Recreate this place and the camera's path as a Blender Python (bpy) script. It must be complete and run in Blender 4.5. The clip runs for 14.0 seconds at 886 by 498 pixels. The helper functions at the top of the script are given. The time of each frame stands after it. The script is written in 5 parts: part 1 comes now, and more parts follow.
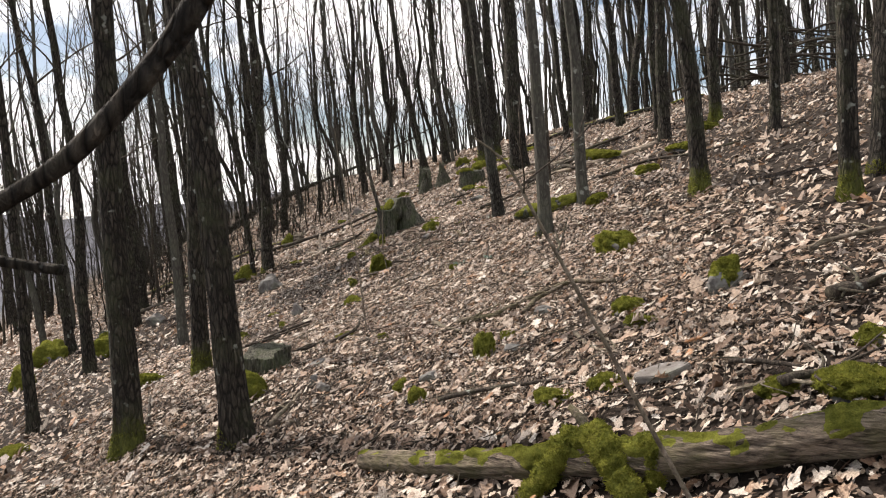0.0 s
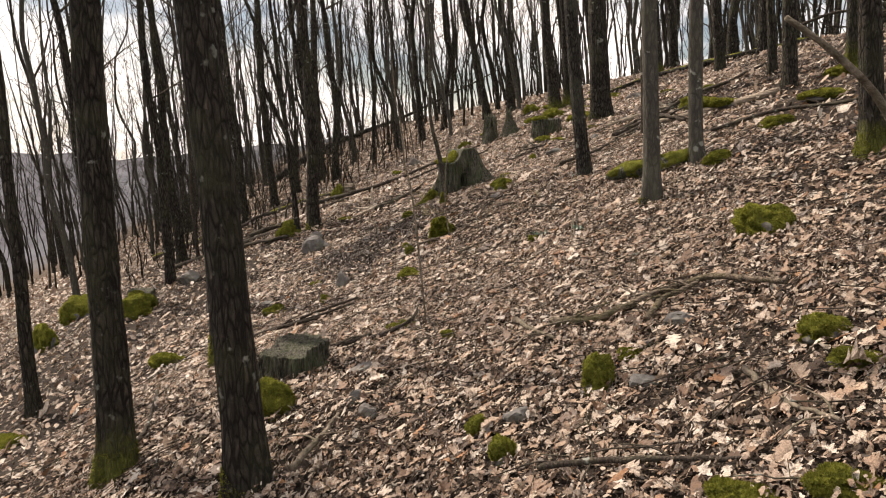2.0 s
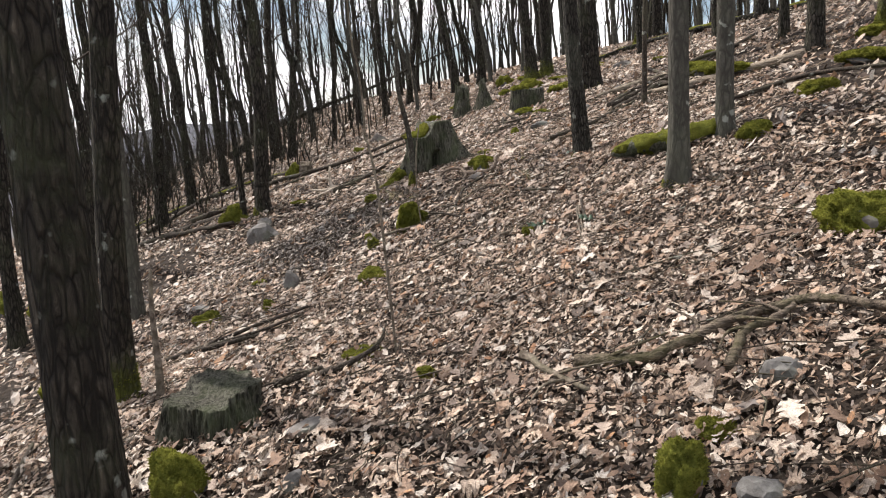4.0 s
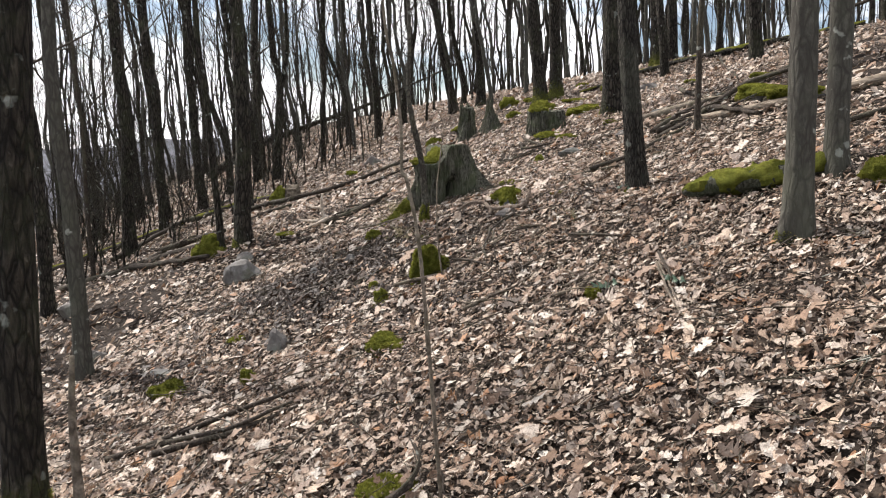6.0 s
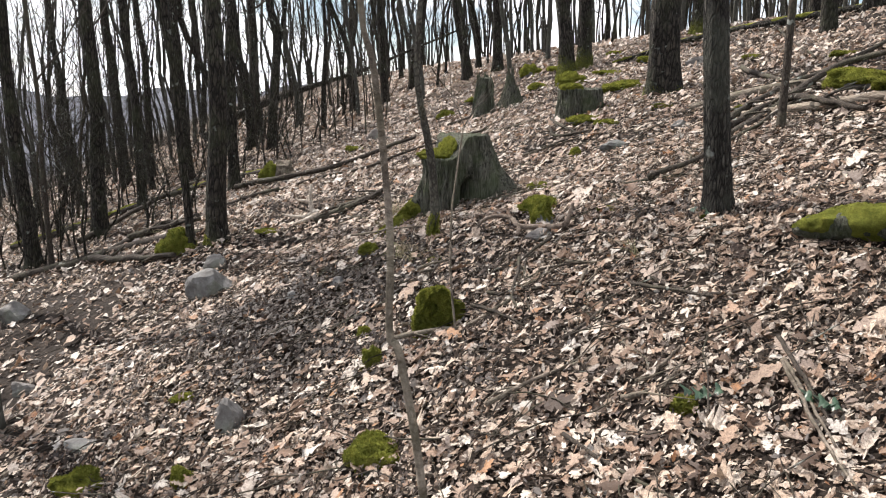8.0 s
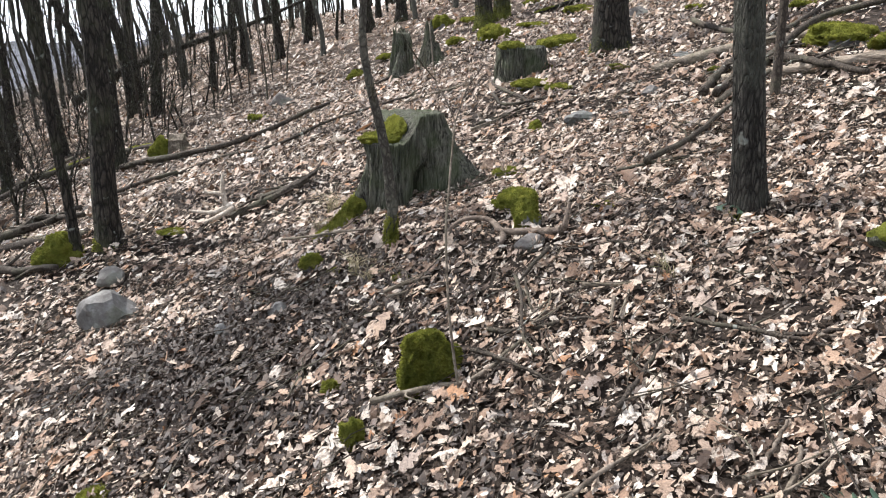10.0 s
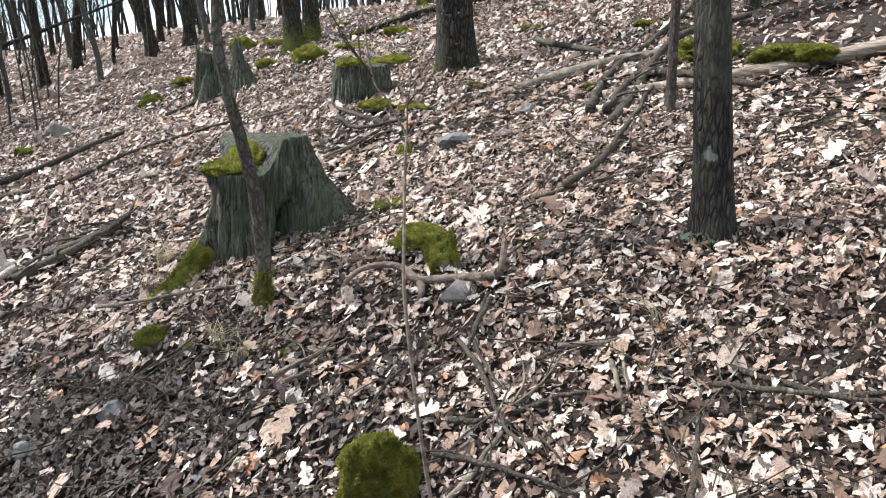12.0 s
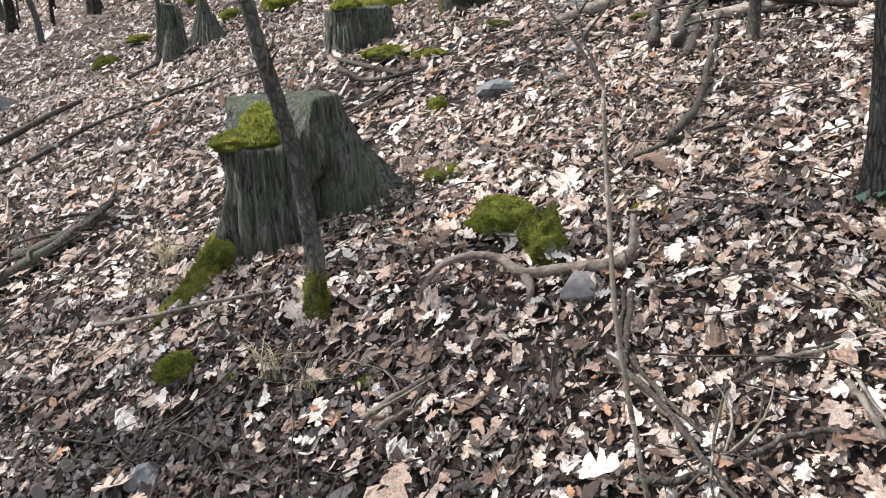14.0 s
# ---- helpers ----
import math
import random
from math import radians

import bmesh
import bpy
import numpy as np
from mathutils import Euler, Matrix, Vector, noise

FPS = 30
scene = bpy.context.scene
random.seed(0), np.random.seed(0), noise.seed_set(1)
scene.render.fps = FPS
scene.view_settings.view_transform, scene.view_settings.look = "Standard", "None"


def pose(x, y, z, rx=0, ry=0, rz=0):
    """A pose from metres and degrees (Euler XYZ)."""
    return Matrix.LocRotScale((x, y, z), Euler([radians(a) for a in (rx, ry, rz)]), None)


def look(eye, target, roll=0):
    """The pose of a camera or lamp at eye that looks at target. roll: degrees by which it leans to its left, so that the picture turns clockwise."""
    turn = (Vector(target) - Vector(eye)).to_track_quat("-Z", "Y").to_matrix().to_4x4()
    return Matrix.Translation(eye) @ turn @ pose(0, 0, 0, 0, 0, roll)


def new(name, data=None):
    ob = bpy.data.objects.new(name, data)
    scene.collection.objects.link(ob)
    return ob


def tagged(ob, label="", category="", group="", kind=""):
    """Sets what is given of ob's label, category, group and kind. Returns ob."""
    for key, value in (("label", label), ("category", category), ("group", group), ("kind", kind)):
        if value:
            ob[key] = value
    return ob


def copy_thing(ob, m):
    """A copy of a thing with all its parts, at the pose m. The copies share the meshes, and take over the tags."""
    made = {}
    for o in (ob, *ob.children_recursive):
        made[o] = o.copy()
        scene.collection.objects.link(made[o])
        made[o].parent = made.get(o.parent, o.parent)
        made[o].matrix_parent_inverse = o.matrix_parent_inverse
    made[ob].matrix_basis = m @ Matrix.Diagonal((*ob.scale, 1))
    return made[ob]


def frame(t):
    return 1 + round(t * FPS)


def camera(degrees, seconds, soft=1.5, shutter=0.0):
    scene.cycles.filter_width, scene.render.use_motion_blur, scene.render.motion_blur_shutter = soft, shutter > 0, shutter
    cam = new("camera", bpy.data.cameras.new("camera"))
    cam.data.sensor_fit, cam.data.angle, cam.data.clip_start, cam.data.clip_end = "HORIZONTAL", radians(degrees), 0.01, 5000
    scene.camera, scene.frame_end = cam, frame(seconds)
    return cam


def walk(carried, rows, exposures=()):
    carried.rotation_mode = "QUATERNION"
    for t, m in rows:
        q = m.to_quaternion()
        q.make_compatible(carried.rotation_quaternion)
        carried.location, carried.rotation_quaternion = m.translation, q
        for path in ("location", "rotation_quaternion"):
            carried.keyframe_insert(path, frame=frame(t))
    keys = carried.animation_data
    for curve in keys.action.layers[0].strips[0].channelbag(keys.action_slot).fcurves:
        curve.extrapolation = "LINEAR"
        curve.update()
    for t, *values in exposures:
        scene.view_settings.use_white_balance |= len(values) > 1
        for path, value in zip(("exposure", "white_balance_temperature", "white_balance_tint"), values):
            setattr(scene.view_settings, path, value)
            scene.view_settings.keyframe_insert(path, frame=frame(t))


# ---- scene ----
cam = camera(60.5, 14.0, soft=1.1)
PATH = [
    (0, (0.063, 0.022, 1.69), (0.045, 2.019, 1.572), -2.4),
    (0.5, (0.133, 0.674, 1.691), (0.139, 2.674, 1.702), -4.5),
    (1, (0.118, 0.879, 1.805), (0.004, 2.876, 1.836), -7.2),
    (1.5, (-0.063, 1.254, 1.767), (-0.155, 3.246, 1.616), -1.4),
    (2, (-0.153, 1.512, 1.748), (-0.313, 3.49, 1.5), -1.0),
    (2.5, (-0.207, 1.858, 1.727), (-0.253, 3.83, 1.396), -2.9),
    (3, (-0.247, 2.091, 1.768), (-0.287, 4.062, 1.428), -1.8),
    (3.2, (-0.269, 2.272, 1.76), (-0.322, 4.25, 1.469), -1.3),
    (5.3, (-0.481, 3.698, 1.637), (-0.554, 5.668, 1.299), -0.9),
    (5.5, (-0.55, 3.886, 1.66), (-0.581, 5.862, 1.348), -0.2),
    (6, (-0.65, 4.098, 1.733), (-0.667, 6.082, 1.483), 0.5),
    (6.5, (-0.643, 4.438, 1.723), (-0.684, 6.418, 1.447), 2.0),
    (7, (-0.594, 4.78, 1.868), (-0.652, 6.745, 1.501), 0.4),
    (7.5, (-0.628, 5.128, 1.884), (-0.689, 7.092, 1.514), 1.5),
    (8, (-0.717, 5.484, 1.984), (-0.747, 7.452, 1.625), 2.1),
    (8.2, (-0.739, 5.617, 1.992), (-0.728, 7.587, 1.651), 1.7),
    (10.3, (-1.154, 6.486, 2.146), (-0.89, 8.406, 1.654), 1.1),
    (10.5, (-1.184, 6.528, 2.133), (-0.934, 8.457, 1.668), 2.1),
    (11, (-1.256, 6.848, 2.055), (-0.873, 8.762, 1.617), 1.5),
    (11.5, (-1.318, 7.122, 2.066), (-0.695, 8.966, 1.604), 1.7),
    (12, (-1.406, 7.383, 2.015), (-0.621, 9.18, 1.62), 0.7),
    (12.5, (-1.509, 7.585, 2.014), (-0.776, 9.4, 1.603), 0.1),
    (13, (-1.533, 7.871, 1.991), (-0.746, 9.637, 1.477), -1.6),
    (13.5, (-1.546, 7.972, 2.014), (-0.784, 9.751, 1.511), -3.1),
    (14, (-1.544, 8.206, 1.997), (-0.677, 9.93, 1.471), -2.3),
]
walk(cam, [(t, look(eye, target, roll)) for t, eye, target, roll in PATH],
     exposures=[(0.0, 0.62, 6950, 14), (0.5, 0.46, 6950, 13), (1.0, 0.04, 7300, 17), (1.5, 0.24, 7650, 17), (2.5, 0.60, 7650, 17), (3.2, 0.66, 7000, 15), (5.5, 0.73, 6600, 13), (8.0, 0.91, 6450, 12), (11.0, 1.17, 6050, 11), (14.0, 1.18, 5900, 12)])

# ---------------------------------------------------------------- light
SUN_AZ = radians(-52)          # from ahead and to the left of the walk
SUN_EL = radians(48)
world = bpy.data.worlds.new("sky")
scene.world = world
world.use_nodes = True
wn, wl = world.node_tree.nodes, world.node_tree.links
wn.clear()
w_out = wn.new("ShaderNodeOutputWorld")
w_sky = wn.new("ShaderNodeTexSky")
w_sky.sky_type = "NISHITA"
w_sky.sun_disc = False
w_sky.sun_elevation = SUN_EL
w_sky.sun_rotation = SUN_AZ
w_bg = wn.new("ShaderNodeBackground")
w_bg.inputs["Strength"].default_value = 0.075
w_co = wn.new("ShaderNodeTexCoord")
w_map = wn.new("ShaderNodeMapping")
w_map.inputs["Scale"].default_value = (1.0, 1.0, 2.6)
w_noise = wn.new("ShaderNodeTexNoise")
w_noise.inputs["Scale"].default_value = 3.2
w_noise.inputs["Detail"].default_value = 7.0
w_noise.inputs["Roughness"].default_value = 0.6
w_ramp = wn.new("ShaderNodeValToRGB")
w_ramp.color_ramp.elements[0].position = 0.42
w_ramp.color_ramp.elements[1].position = 0.56
w_mix = wn.new("ShaderNodeMix")
w_mix.data_type = "RGBA"
w_mix.inputs["B"].default_value = (16.0, 16.2, 16.6, 1.0)
wl.new(w_co.outputs["Generated"], w_map.inputs["Vector"])
wl.new(w_map.outputs["Vector"], w_noise.inputs["Vector"])
wl.new(w_noise.outputs["Fac"], w_ramp.inputs["Fac"])
wl.new(w_ramp.outputs["Color"], w_mix.inputs["Factor"])
wl.new(w_sky.outputs["Color"], w_mix.inputs["A"])
wl.new(w_mix.outputs["Result"], w_bg.inputs["Color"])
wl.new(w_bg.outputs["Background"], w_out.inputs["Surface"])

sun = new("sun", bpy.data.lights.new("sun", "SUN"))
sun.data.energy = 5.0
sun.data.angle = radians(1.2)
sun.data.color = (1.0, 0.95, 0.88)
SUN_DIR = Vector((math.sin(SUN_AZ) * math.cos(SUN_EL), math.cos(SUN_AZ) * math.cos(SUN_EL), math.sin(SUN_EL)))
sun.matrix_world = look((0, 0, 30), Vector((0, 0, 30)) - SUN_DIR)


# ---------------------------------------------------------------- materials
class Mat:
    """A small wrapper to write node materials briefly."""

    def __init__(self, name, rough=0.8, spec=0.3):
        self.mat = bpy.data.materials.new(name)
        self.mat.use_nodes = True
        self.n, self.l = self.mat.node_tree.nodes, self.mat.node_tree.links
        self.bsdf = self.n["Principled BSDF"]
        self.bsdf.inputs["Roughness"].default_value = rough
        self.bsdf.inputs["Specular IOR Level"].default_value = spec
        self.co = self.n.new("ShaderNodeTexCoord")

    def coords(self, scale=(1, 1, 1), out="Object"):
        m = self.n.new("ShaderNodeMapping")
        m.inputs["Scale"].default_value = scale
        self.l.new(self.co.outputs[out], m.inputs["Vector"])
        return m.outputs["Vector"]

    def noise(self, vec, scale, detail=5.0, rough=0.6, dist=0.0):
        t = self.n.new("ShaderNodeTexNoise")
        t.inputs["Scale"].default_value, t.inputs["Detail"].default_value = scale, detail
        t.inputs["Roughness"].default_value, t.inputs["Distortion"].default_value = rough, dist
        self.l.new(vec, t.inputs["Vector"])
        return t.outputs["Fac"]

    def voronoi(self, vec, scale, feature="DISTANCE_TO_EDGE"):
        t = self.n.new("ShaderNodeTexVoronoi")
        t.feature = feature
        t.inputs["Scale"].default_value = scale
        self.l.new(vec, t.inputs["Vector"])
        return t.outputs["Distance"]

    def ramp(self, fac, stops):
        r = self.n.new("ShaderNodeValToRGB")
        e = r.color_ramp.elements
        while len(e) < len(stops):
            e.new(0.5)
        for k, (p, c) in zip(e, stops):
            k.position = p
            k.color = (*c, 1) if len(c) == 3 else c
        self.l.new(fac, r.inputs["Fac"])
        return r.outputs["Color"]

    def grey(self, fac, lo, hi):
        r = self.n.new("ShaderNodeMapRange")
        r.inputs["From Min"].default_value, r.inputs["From Max"].default_value = lo, hi
        self.l.new(fac, r.inputs["Value"])
        return r.outputs["Result"]

    def math(self, op, a, b):
        m = self.n.new("ShaderNodeMath")
        m.operation = op
        for s, v in zip(m.inputs, (a, b)):
            if isinstance(v, (int, float)):
                s.default_value = v
            else:
                self.l.new(v, s)
        return m.outputs["Value"]

    def mix(self, fac, a, b, blend="MIX"):
        m = self.n.new("ShaderNodeMix")
        m.data_type, m.blend_type = "RGBA", blend
        for key, v in (("Factor", fac), ("A", a), ("B", b)):
            if isinstance(v, (int, float)):
                m.inputs[key].default_value = v
            elif isinstance(v, tuple):
                m.inputs[key].default_value = (*v, 1)
            else:
                self.l.new(v, m.inputs[key])
        return m.outputs["Result"]

    def bump(self, height, strength, distance):
        b = self.n.new("ShaderNodeBump")
        b.inputs["Strength"].default_value, b.inputs["Distance"].default_value = strength, distance
        self.l.new(height, b.inputs["Height"])
        self.l.new(b.outputs["Normal"], self.bsdf.inputs["Normal"])

    def colour(self, c):
        self.l.new(c, self.bsdf.inputs["Base Color"])
        return self.mat

    def island(self):
        g = self.n.new("ShaderNodeNewGeometry")
        return g.outputs["Random Per Island"]

    def own(self):
        return self.n.new("ShaderNodeObjectInfo").outputs["Random"]


LEAF_STOPS = [(0.0, (0.045, 0.028, 0.019)), (0.10, (0.12, 0.074, 0.048)), (0.26, (0.27, 0.175, 0.118)), (0.44, (0.43, 0.315, 0.235)), (0.62, (0.55, 0.44, 0.345)),
              (0.80, (0.655, 0.57, 0.48)), (0.965, (0.78, 0.72, 0.635)), (0.98, (0.44, 0.24, 0.12)), (1.0, (0.33, 0.155, 0.07))]
OLD_STOPS = [(0.0, (0.018, 0.013, 0.009)), (0.26, (0.06, 0.041, 0.029)), (0.48, (0.17, 0.118, 0.083)), (0.72, (0.37, 0.285, 0.215)), (1.0, (0.68, 0.59, 0.49))]
DARK_STOPS = [(0.0, (0.009, 0.007, 0.005)), (0.5, (0.019, 0.014, 0.011)), (0.9, (0.04, 0.03, 0.024)), (1.0, (0.15, 0.12, 0.095))]


def leaf_material(name, per_object, stops=LEAF_STOPS):
    m = Mat(name, rough=0.55, spec=0.35)
    rnd = m.own() if per_object else m.island()
    v = m.coords()
    c = m.ramp(rnd, stops)
    other = m.math("FRACT", m.math("MULTIPLY", rnd, 917.3), 0.0)      # a second draw for the hue of each leaf
    c = m.mix(m.math("MULTIPLY", m.grey(other, 0.55, 1.0), 0.5), c, m.mix(0.75, c, (0.92, 0.70, 0.50), "MULTIPLY"))
    c = m.mix(m.math("MULTIPLY", m.grey(other, 0.30, 0.0), 0.5), c, m.mix(0.6, c, (0.50, 0.48, 0.46)))
    blotch = m.noise(v, 48.0, 5.0, 0.7)
    c = m.mix(m.grey(blotch, 0.50, 0.66), c, m.mix(0.72, c, (0.085, 0.05, 0.032)))
    fine = m.noise(v, 210.0, 4.0, 0.75)
    c = m.mix(m.grey(fine, 0.38, 0.60), m.mix(0.55, c, (0.055, 0.034, 0.023)), c)
    m.bump(m.math("ADD", fine, m.noise(v, 95.0, 3.0)), 0.7, 0.004)
    m.colour(c)
    # a dry leaf lets a little light through
    tr = m.n.new("ShaderNodeBsdfTranslucent")
    m.l.new(c, tr.inputs["Color"])
    add = m.n.new("ShaderNodeMixShader")
    add.inputs["Fac"].default_value = 0.18
    m.l.new(m.bsdf.outputs["BSDF"], add.inputs[1])
    m.l.new(tr.outputs["BSDF"], add.inputs[2])
    m.l.new(add.outputs["Shader"], m.n["Material Output"].inputs["Surface"])
    return m.mat


LEAF = leaf_material("dry_oak_leaf", False)
LEAF_SINGLE = leaf_material("dry_oak_leaf_single", True)
LEAF_OLD = leaf_material("decayed_leaf_pieces", False, OLD_STOPS)
LEAF_DARK = leaf_material("crumbled_leaf_mould", False, DARK_STOPS)


def soil_material():
    m = Mat("leaf_mould_soil", rough=0.95, spec=0.15)
    v = m.coords()
    big = m.noise(v, 1.1, 5.0)
    mid = m.noise(v, 16.0, 6.0, 0.7)
    cell = m.voronoi(v, 13.0, "F1")
    c = m.ramp(mid, [(0.3, (0.009, 0.007, 0.006)), (0.55, (0.03, 0.023, 0.018)), (0.75, (0.085, 0.066, 0.052))])
    far = m.ramp(m.noise(v, 9.0, 6.0, 0.75), [(0.32, (0.03, 0.021, 0.015)), (0.5, (0.085, 0.062, 0.046)), (0.7, (0.22, 0.168, 0.128))])
    # far off, where single leaves are not laid, the litter is in the surface itself
    near = m.n.new("ShaderNodeVectorMath")
    near.operation = "DISTANCE"
    m.l.new(m.co.outputs["Object"], near.inputs[0])
    near.inputs[1].default_value = (-0.5, 7.4, 1.0)
    away = m.grey(near.outputs["Value"], 9.0, 15.0)
    c = m.mix(away, c, far)
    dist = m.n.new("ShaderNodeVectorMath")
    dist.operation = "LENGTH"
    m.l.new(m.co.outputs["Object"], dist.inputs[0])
    c = m.mix(m.grey(dist.outputs["Value"], 55.0, 120.0), c, (0.085, 0.085, 0.09))     # far wooded slopes, distance haze mixed into the colour
    c = m.mix(m.grey(big, 0.35, 0.7), m.mix(0.35, c, (0.02, 0.014, 0.01)), c)
    m.bump(m.math("ADD", mid, m.math("MULTIPLY", cell, 0.6)), 0.9, 0.03)
    return m.colour(c)


SOIL = soil_material()


def bark_material(name, dark, light, lichen, ridge, stretch, depth, foot=0.0):
    m = Mat(name, rough=0.9, spec=0.2)
    rnd = m.own()
    shift = m.n.new("ShaderNodeVectorMath")
    shift.operation = "ADD"
    m.l.new(m.co.outputs["Object"], shift.inputs[0])
    comb = m.n.new("ShaderNodeCombineXYZ")
    m.l.new(m.math("MULTIPLY", rnd, 37.0), comb.inputs["X"])
    m.l.new(m.math("MULTIPLY", rnd, 11.0), comb.inputs["Z"])
    m.l.new(comb.outputs["Vector"], shift.inputs[1])
    mp = m.n.new("ShaderNodeMapping")
    mp.inputs["Scale"].default_value = (1, 1, stretch)
    m.l.new(shift.outputs["Vector"], mp.inputs["Vector"])
    v = mp.outputs["Vector"]
    bend = m.n.new("ShaderNodeTexNoise")
    bend.inputs["Scale"].default_value, bend.inputs["Detail"].default_value = ridge * 0.6, 3.0
    m.l.new(v, bend.inputs["Vector"])
    turn = m.n.new("ShaderNodeVectorMath")
    turn.operation = "MULTIPLY_ADD"
    m.l.new(bend.outputs["Color"], turn.inputs[0])
    turn.inputs[1].default_value = (1.1 / ridge,) * 3
    m.l.new(v, turn.inputs[2])
    v = turn.outputs["Vector"]
    warp = m.noise(v, ridge * 0.5, 4.0, 0.6)
    edge = m.voronoi(v, ridge)
    plates = m.noise(v, ridge * 0.9, 6.0, 0.68, 1.2)
    crack = m.math("MULTIPLY", m.grey(edge, 0.02, 0.20), m.grey(plates, 0.34, 0.62))
    fine = m.noise(v, ridge * 5.0, 4.0, 0.7)
    c = m.mix(crack, dark, light)
    c = m.mix(m.grey(fine, 0.3, 0.75), m.mix(0.45, c, (0.02, 0.017, 0.014)), c)
    patch = m.noise(shift.outputs["Vector"], 3.1, 6.0, 0.7)
    c = m.mix(m.math("MULTIPLY", m.grey(patch, 0.47, 0.70), 0.45), c, lichen)
    pale = m.noise(shift.outputs["Vector"], 11.0, 3.0, 0.5)
    c = m.mix(m.math("MULTIPLY", m.grey(pale, 0.66, 0.71), 0.65), c, (0.33, 0.35, 0.31))
    if foot:        # moss that grows up from the ground in tongues
        sep = m.n.new("ShaderNodeSeparateXYZ")
        m.l.new(m.co.outputs["Object"], sep.inputs["Vector"])
        rise = m.grey(sep.outputs["Z"], foot, -0.02)
        tongue = m.noise(shift.outputs["Vector"], 17.0, 5.0, 0.7)
        k = m.grey(m.math("ADD", m.math("MULTIPLY", rise, 0.75), m.math("MULTIPLY", tongue, 0.75)), 0.62, 0.98)
        moss = m.mix(fine, (0.045, 0.055, 0.014), (0.17, 0.18, 0.035))
        c = m.mix(k, c, moss)
    h = m.math("ADD", m.math("MULTIPLY", crack, 1.0), m.math("MULTIPLY", fine, 0.25))
    h = m.math("ADD", h, m.math("MULTIPLY", warp, 0.5))
    m.bump(h, 1.0, depth)
    return m.colour(c)


BARK = bark_material("furrowed_oak_bark", (0.007, 0.006, 0.005), (0.135, 0.115, 0.092), (0.085, 0.098, 0.05), 33.0, 0.24, 0.035)
BARK_MOSS = bark_material("mossy_oak_bark", (0.007, 0.006, 0.005), (0.135, 0.115, 0.092), (0.085, 0.098, 0.05), 33.0, 0.24, 0.035, 0.42)
BARK_PALE = bark_material("lichen_spotted_bark", (0.009, 0.008, 0.007), (0.15, 0.138, 0.115), (0.16, 0.17, 0.13), 52.0, 0.22, 0.03)
SMOOTH = bark_material("grey_hornbeam_bark", (0.056, 0.053, 0.045), (0.122, 0.118, 0.099), (0.088, 0.096, 0.066), 26.0, 0.30, 0.005)
SAPLING = bark_material("mottled_sapling_bark", (0.035, 0.031, 0.025), (0.15, 0.138, 0.11), (0.20, 0.21, 0.16), 30.0, 0.7, 0.006)
TWIG = bark_material("thin_branch_bark", (0.03, 0.024, 0.019), (0.115, 0.092, 0.072), (0.11, 0.115, 0.07), 60.0, 0.4, 0.003)


def moss_material():
    m = Mat("feather_moss", rough=0.95, spec=0.12)
    v = m.coords()
    a = m.noise(v, 14.0, 5.0, 0.65)
    b = m.noise(v, 160.0, 4.0, 0.7)
    c = m.ramp(a, [(0.28, (0.06, 0.066, 0.016)), (0.5, (0.235, 0.24, 0.045)), (0.72, (0.50, 0.49, 0.10))])
    c = m.mix(m.grey(b, 0.3, 0.62), m.mix(0.7, c, (0.014, 0.018, 0.005)), c)
    isl = m.island()
    c = m.mix(m.math("MULTIPLY", isl, 0.35), c, (0.26, 0.29, 0.05))
    br = m.noise(v, 7.0, 4.0, 0.6)
    c = m.mix(m.math("MULTIPLY", m.grey(br, 0.58, 0.74), 0.6), c, (0.09, 0.06, 0.03))
    m.bump(m.math("ADD", b, m.math("MULTIPLY", a, 0.8)), 1.0, 0.012)
    m.colour(c)
    tr = m.n.new("ShaderNodeBsdfTranslucent")
    m.l.new(c, tr.inputs["Color"])
    mx = m.n.new("ShaderNodeMixShader")
    mx.inputs["Fac"].default_value = 0.42
    m.l.new(m.bsdf.outputs["BSDF"], mx.inputs[1])
    m.l.new(tr.outputs["BSDF"], mx.inputs[2])
    m.l.new(mx.outputs["Shader"], m.n["Material Output"].inputs["Surface"])
    return m.mat


MOSS = moss_material()


def stone_material():
    m = Mat("weathered_grey_stone", rough=0.85, spec=0.3)
    v = m.coords()
    a = m.noise(v, 9.0, 6.0, 0.7)
    b = m.noise(v, 90.0, 5.0, 0.7)
    c = m.ramp(a, [(0.3, (0.06, 0.06, 0.056)), (0.5, (0.15, 0.15, 0.147)), (0.72, (0.30, 0.305, 0.305))])
    c = m.mix(m.grey(b, 0.35, 0.7), m.mix(0.35, c, (0.05, 0.046, 0.04)), c)
    c = m.mix(m.math("MULTIPLY", m.own(), 0.4), c, (0.13, 0.095, 0.075))
    g = m.noise(v, 5.0, 4.0)
    c = m.mix(m.math("MULTIPLY", m.grey(g, 0.5, 0.7), 0.5), c, (0.085, 0.10, 0.05))
    m.bump(m.math("ADD", a, m.math("MULTIPLY", b, 0.35)), 0.8, 0.012)
    return m.colour(c)


STONE = stone_material()


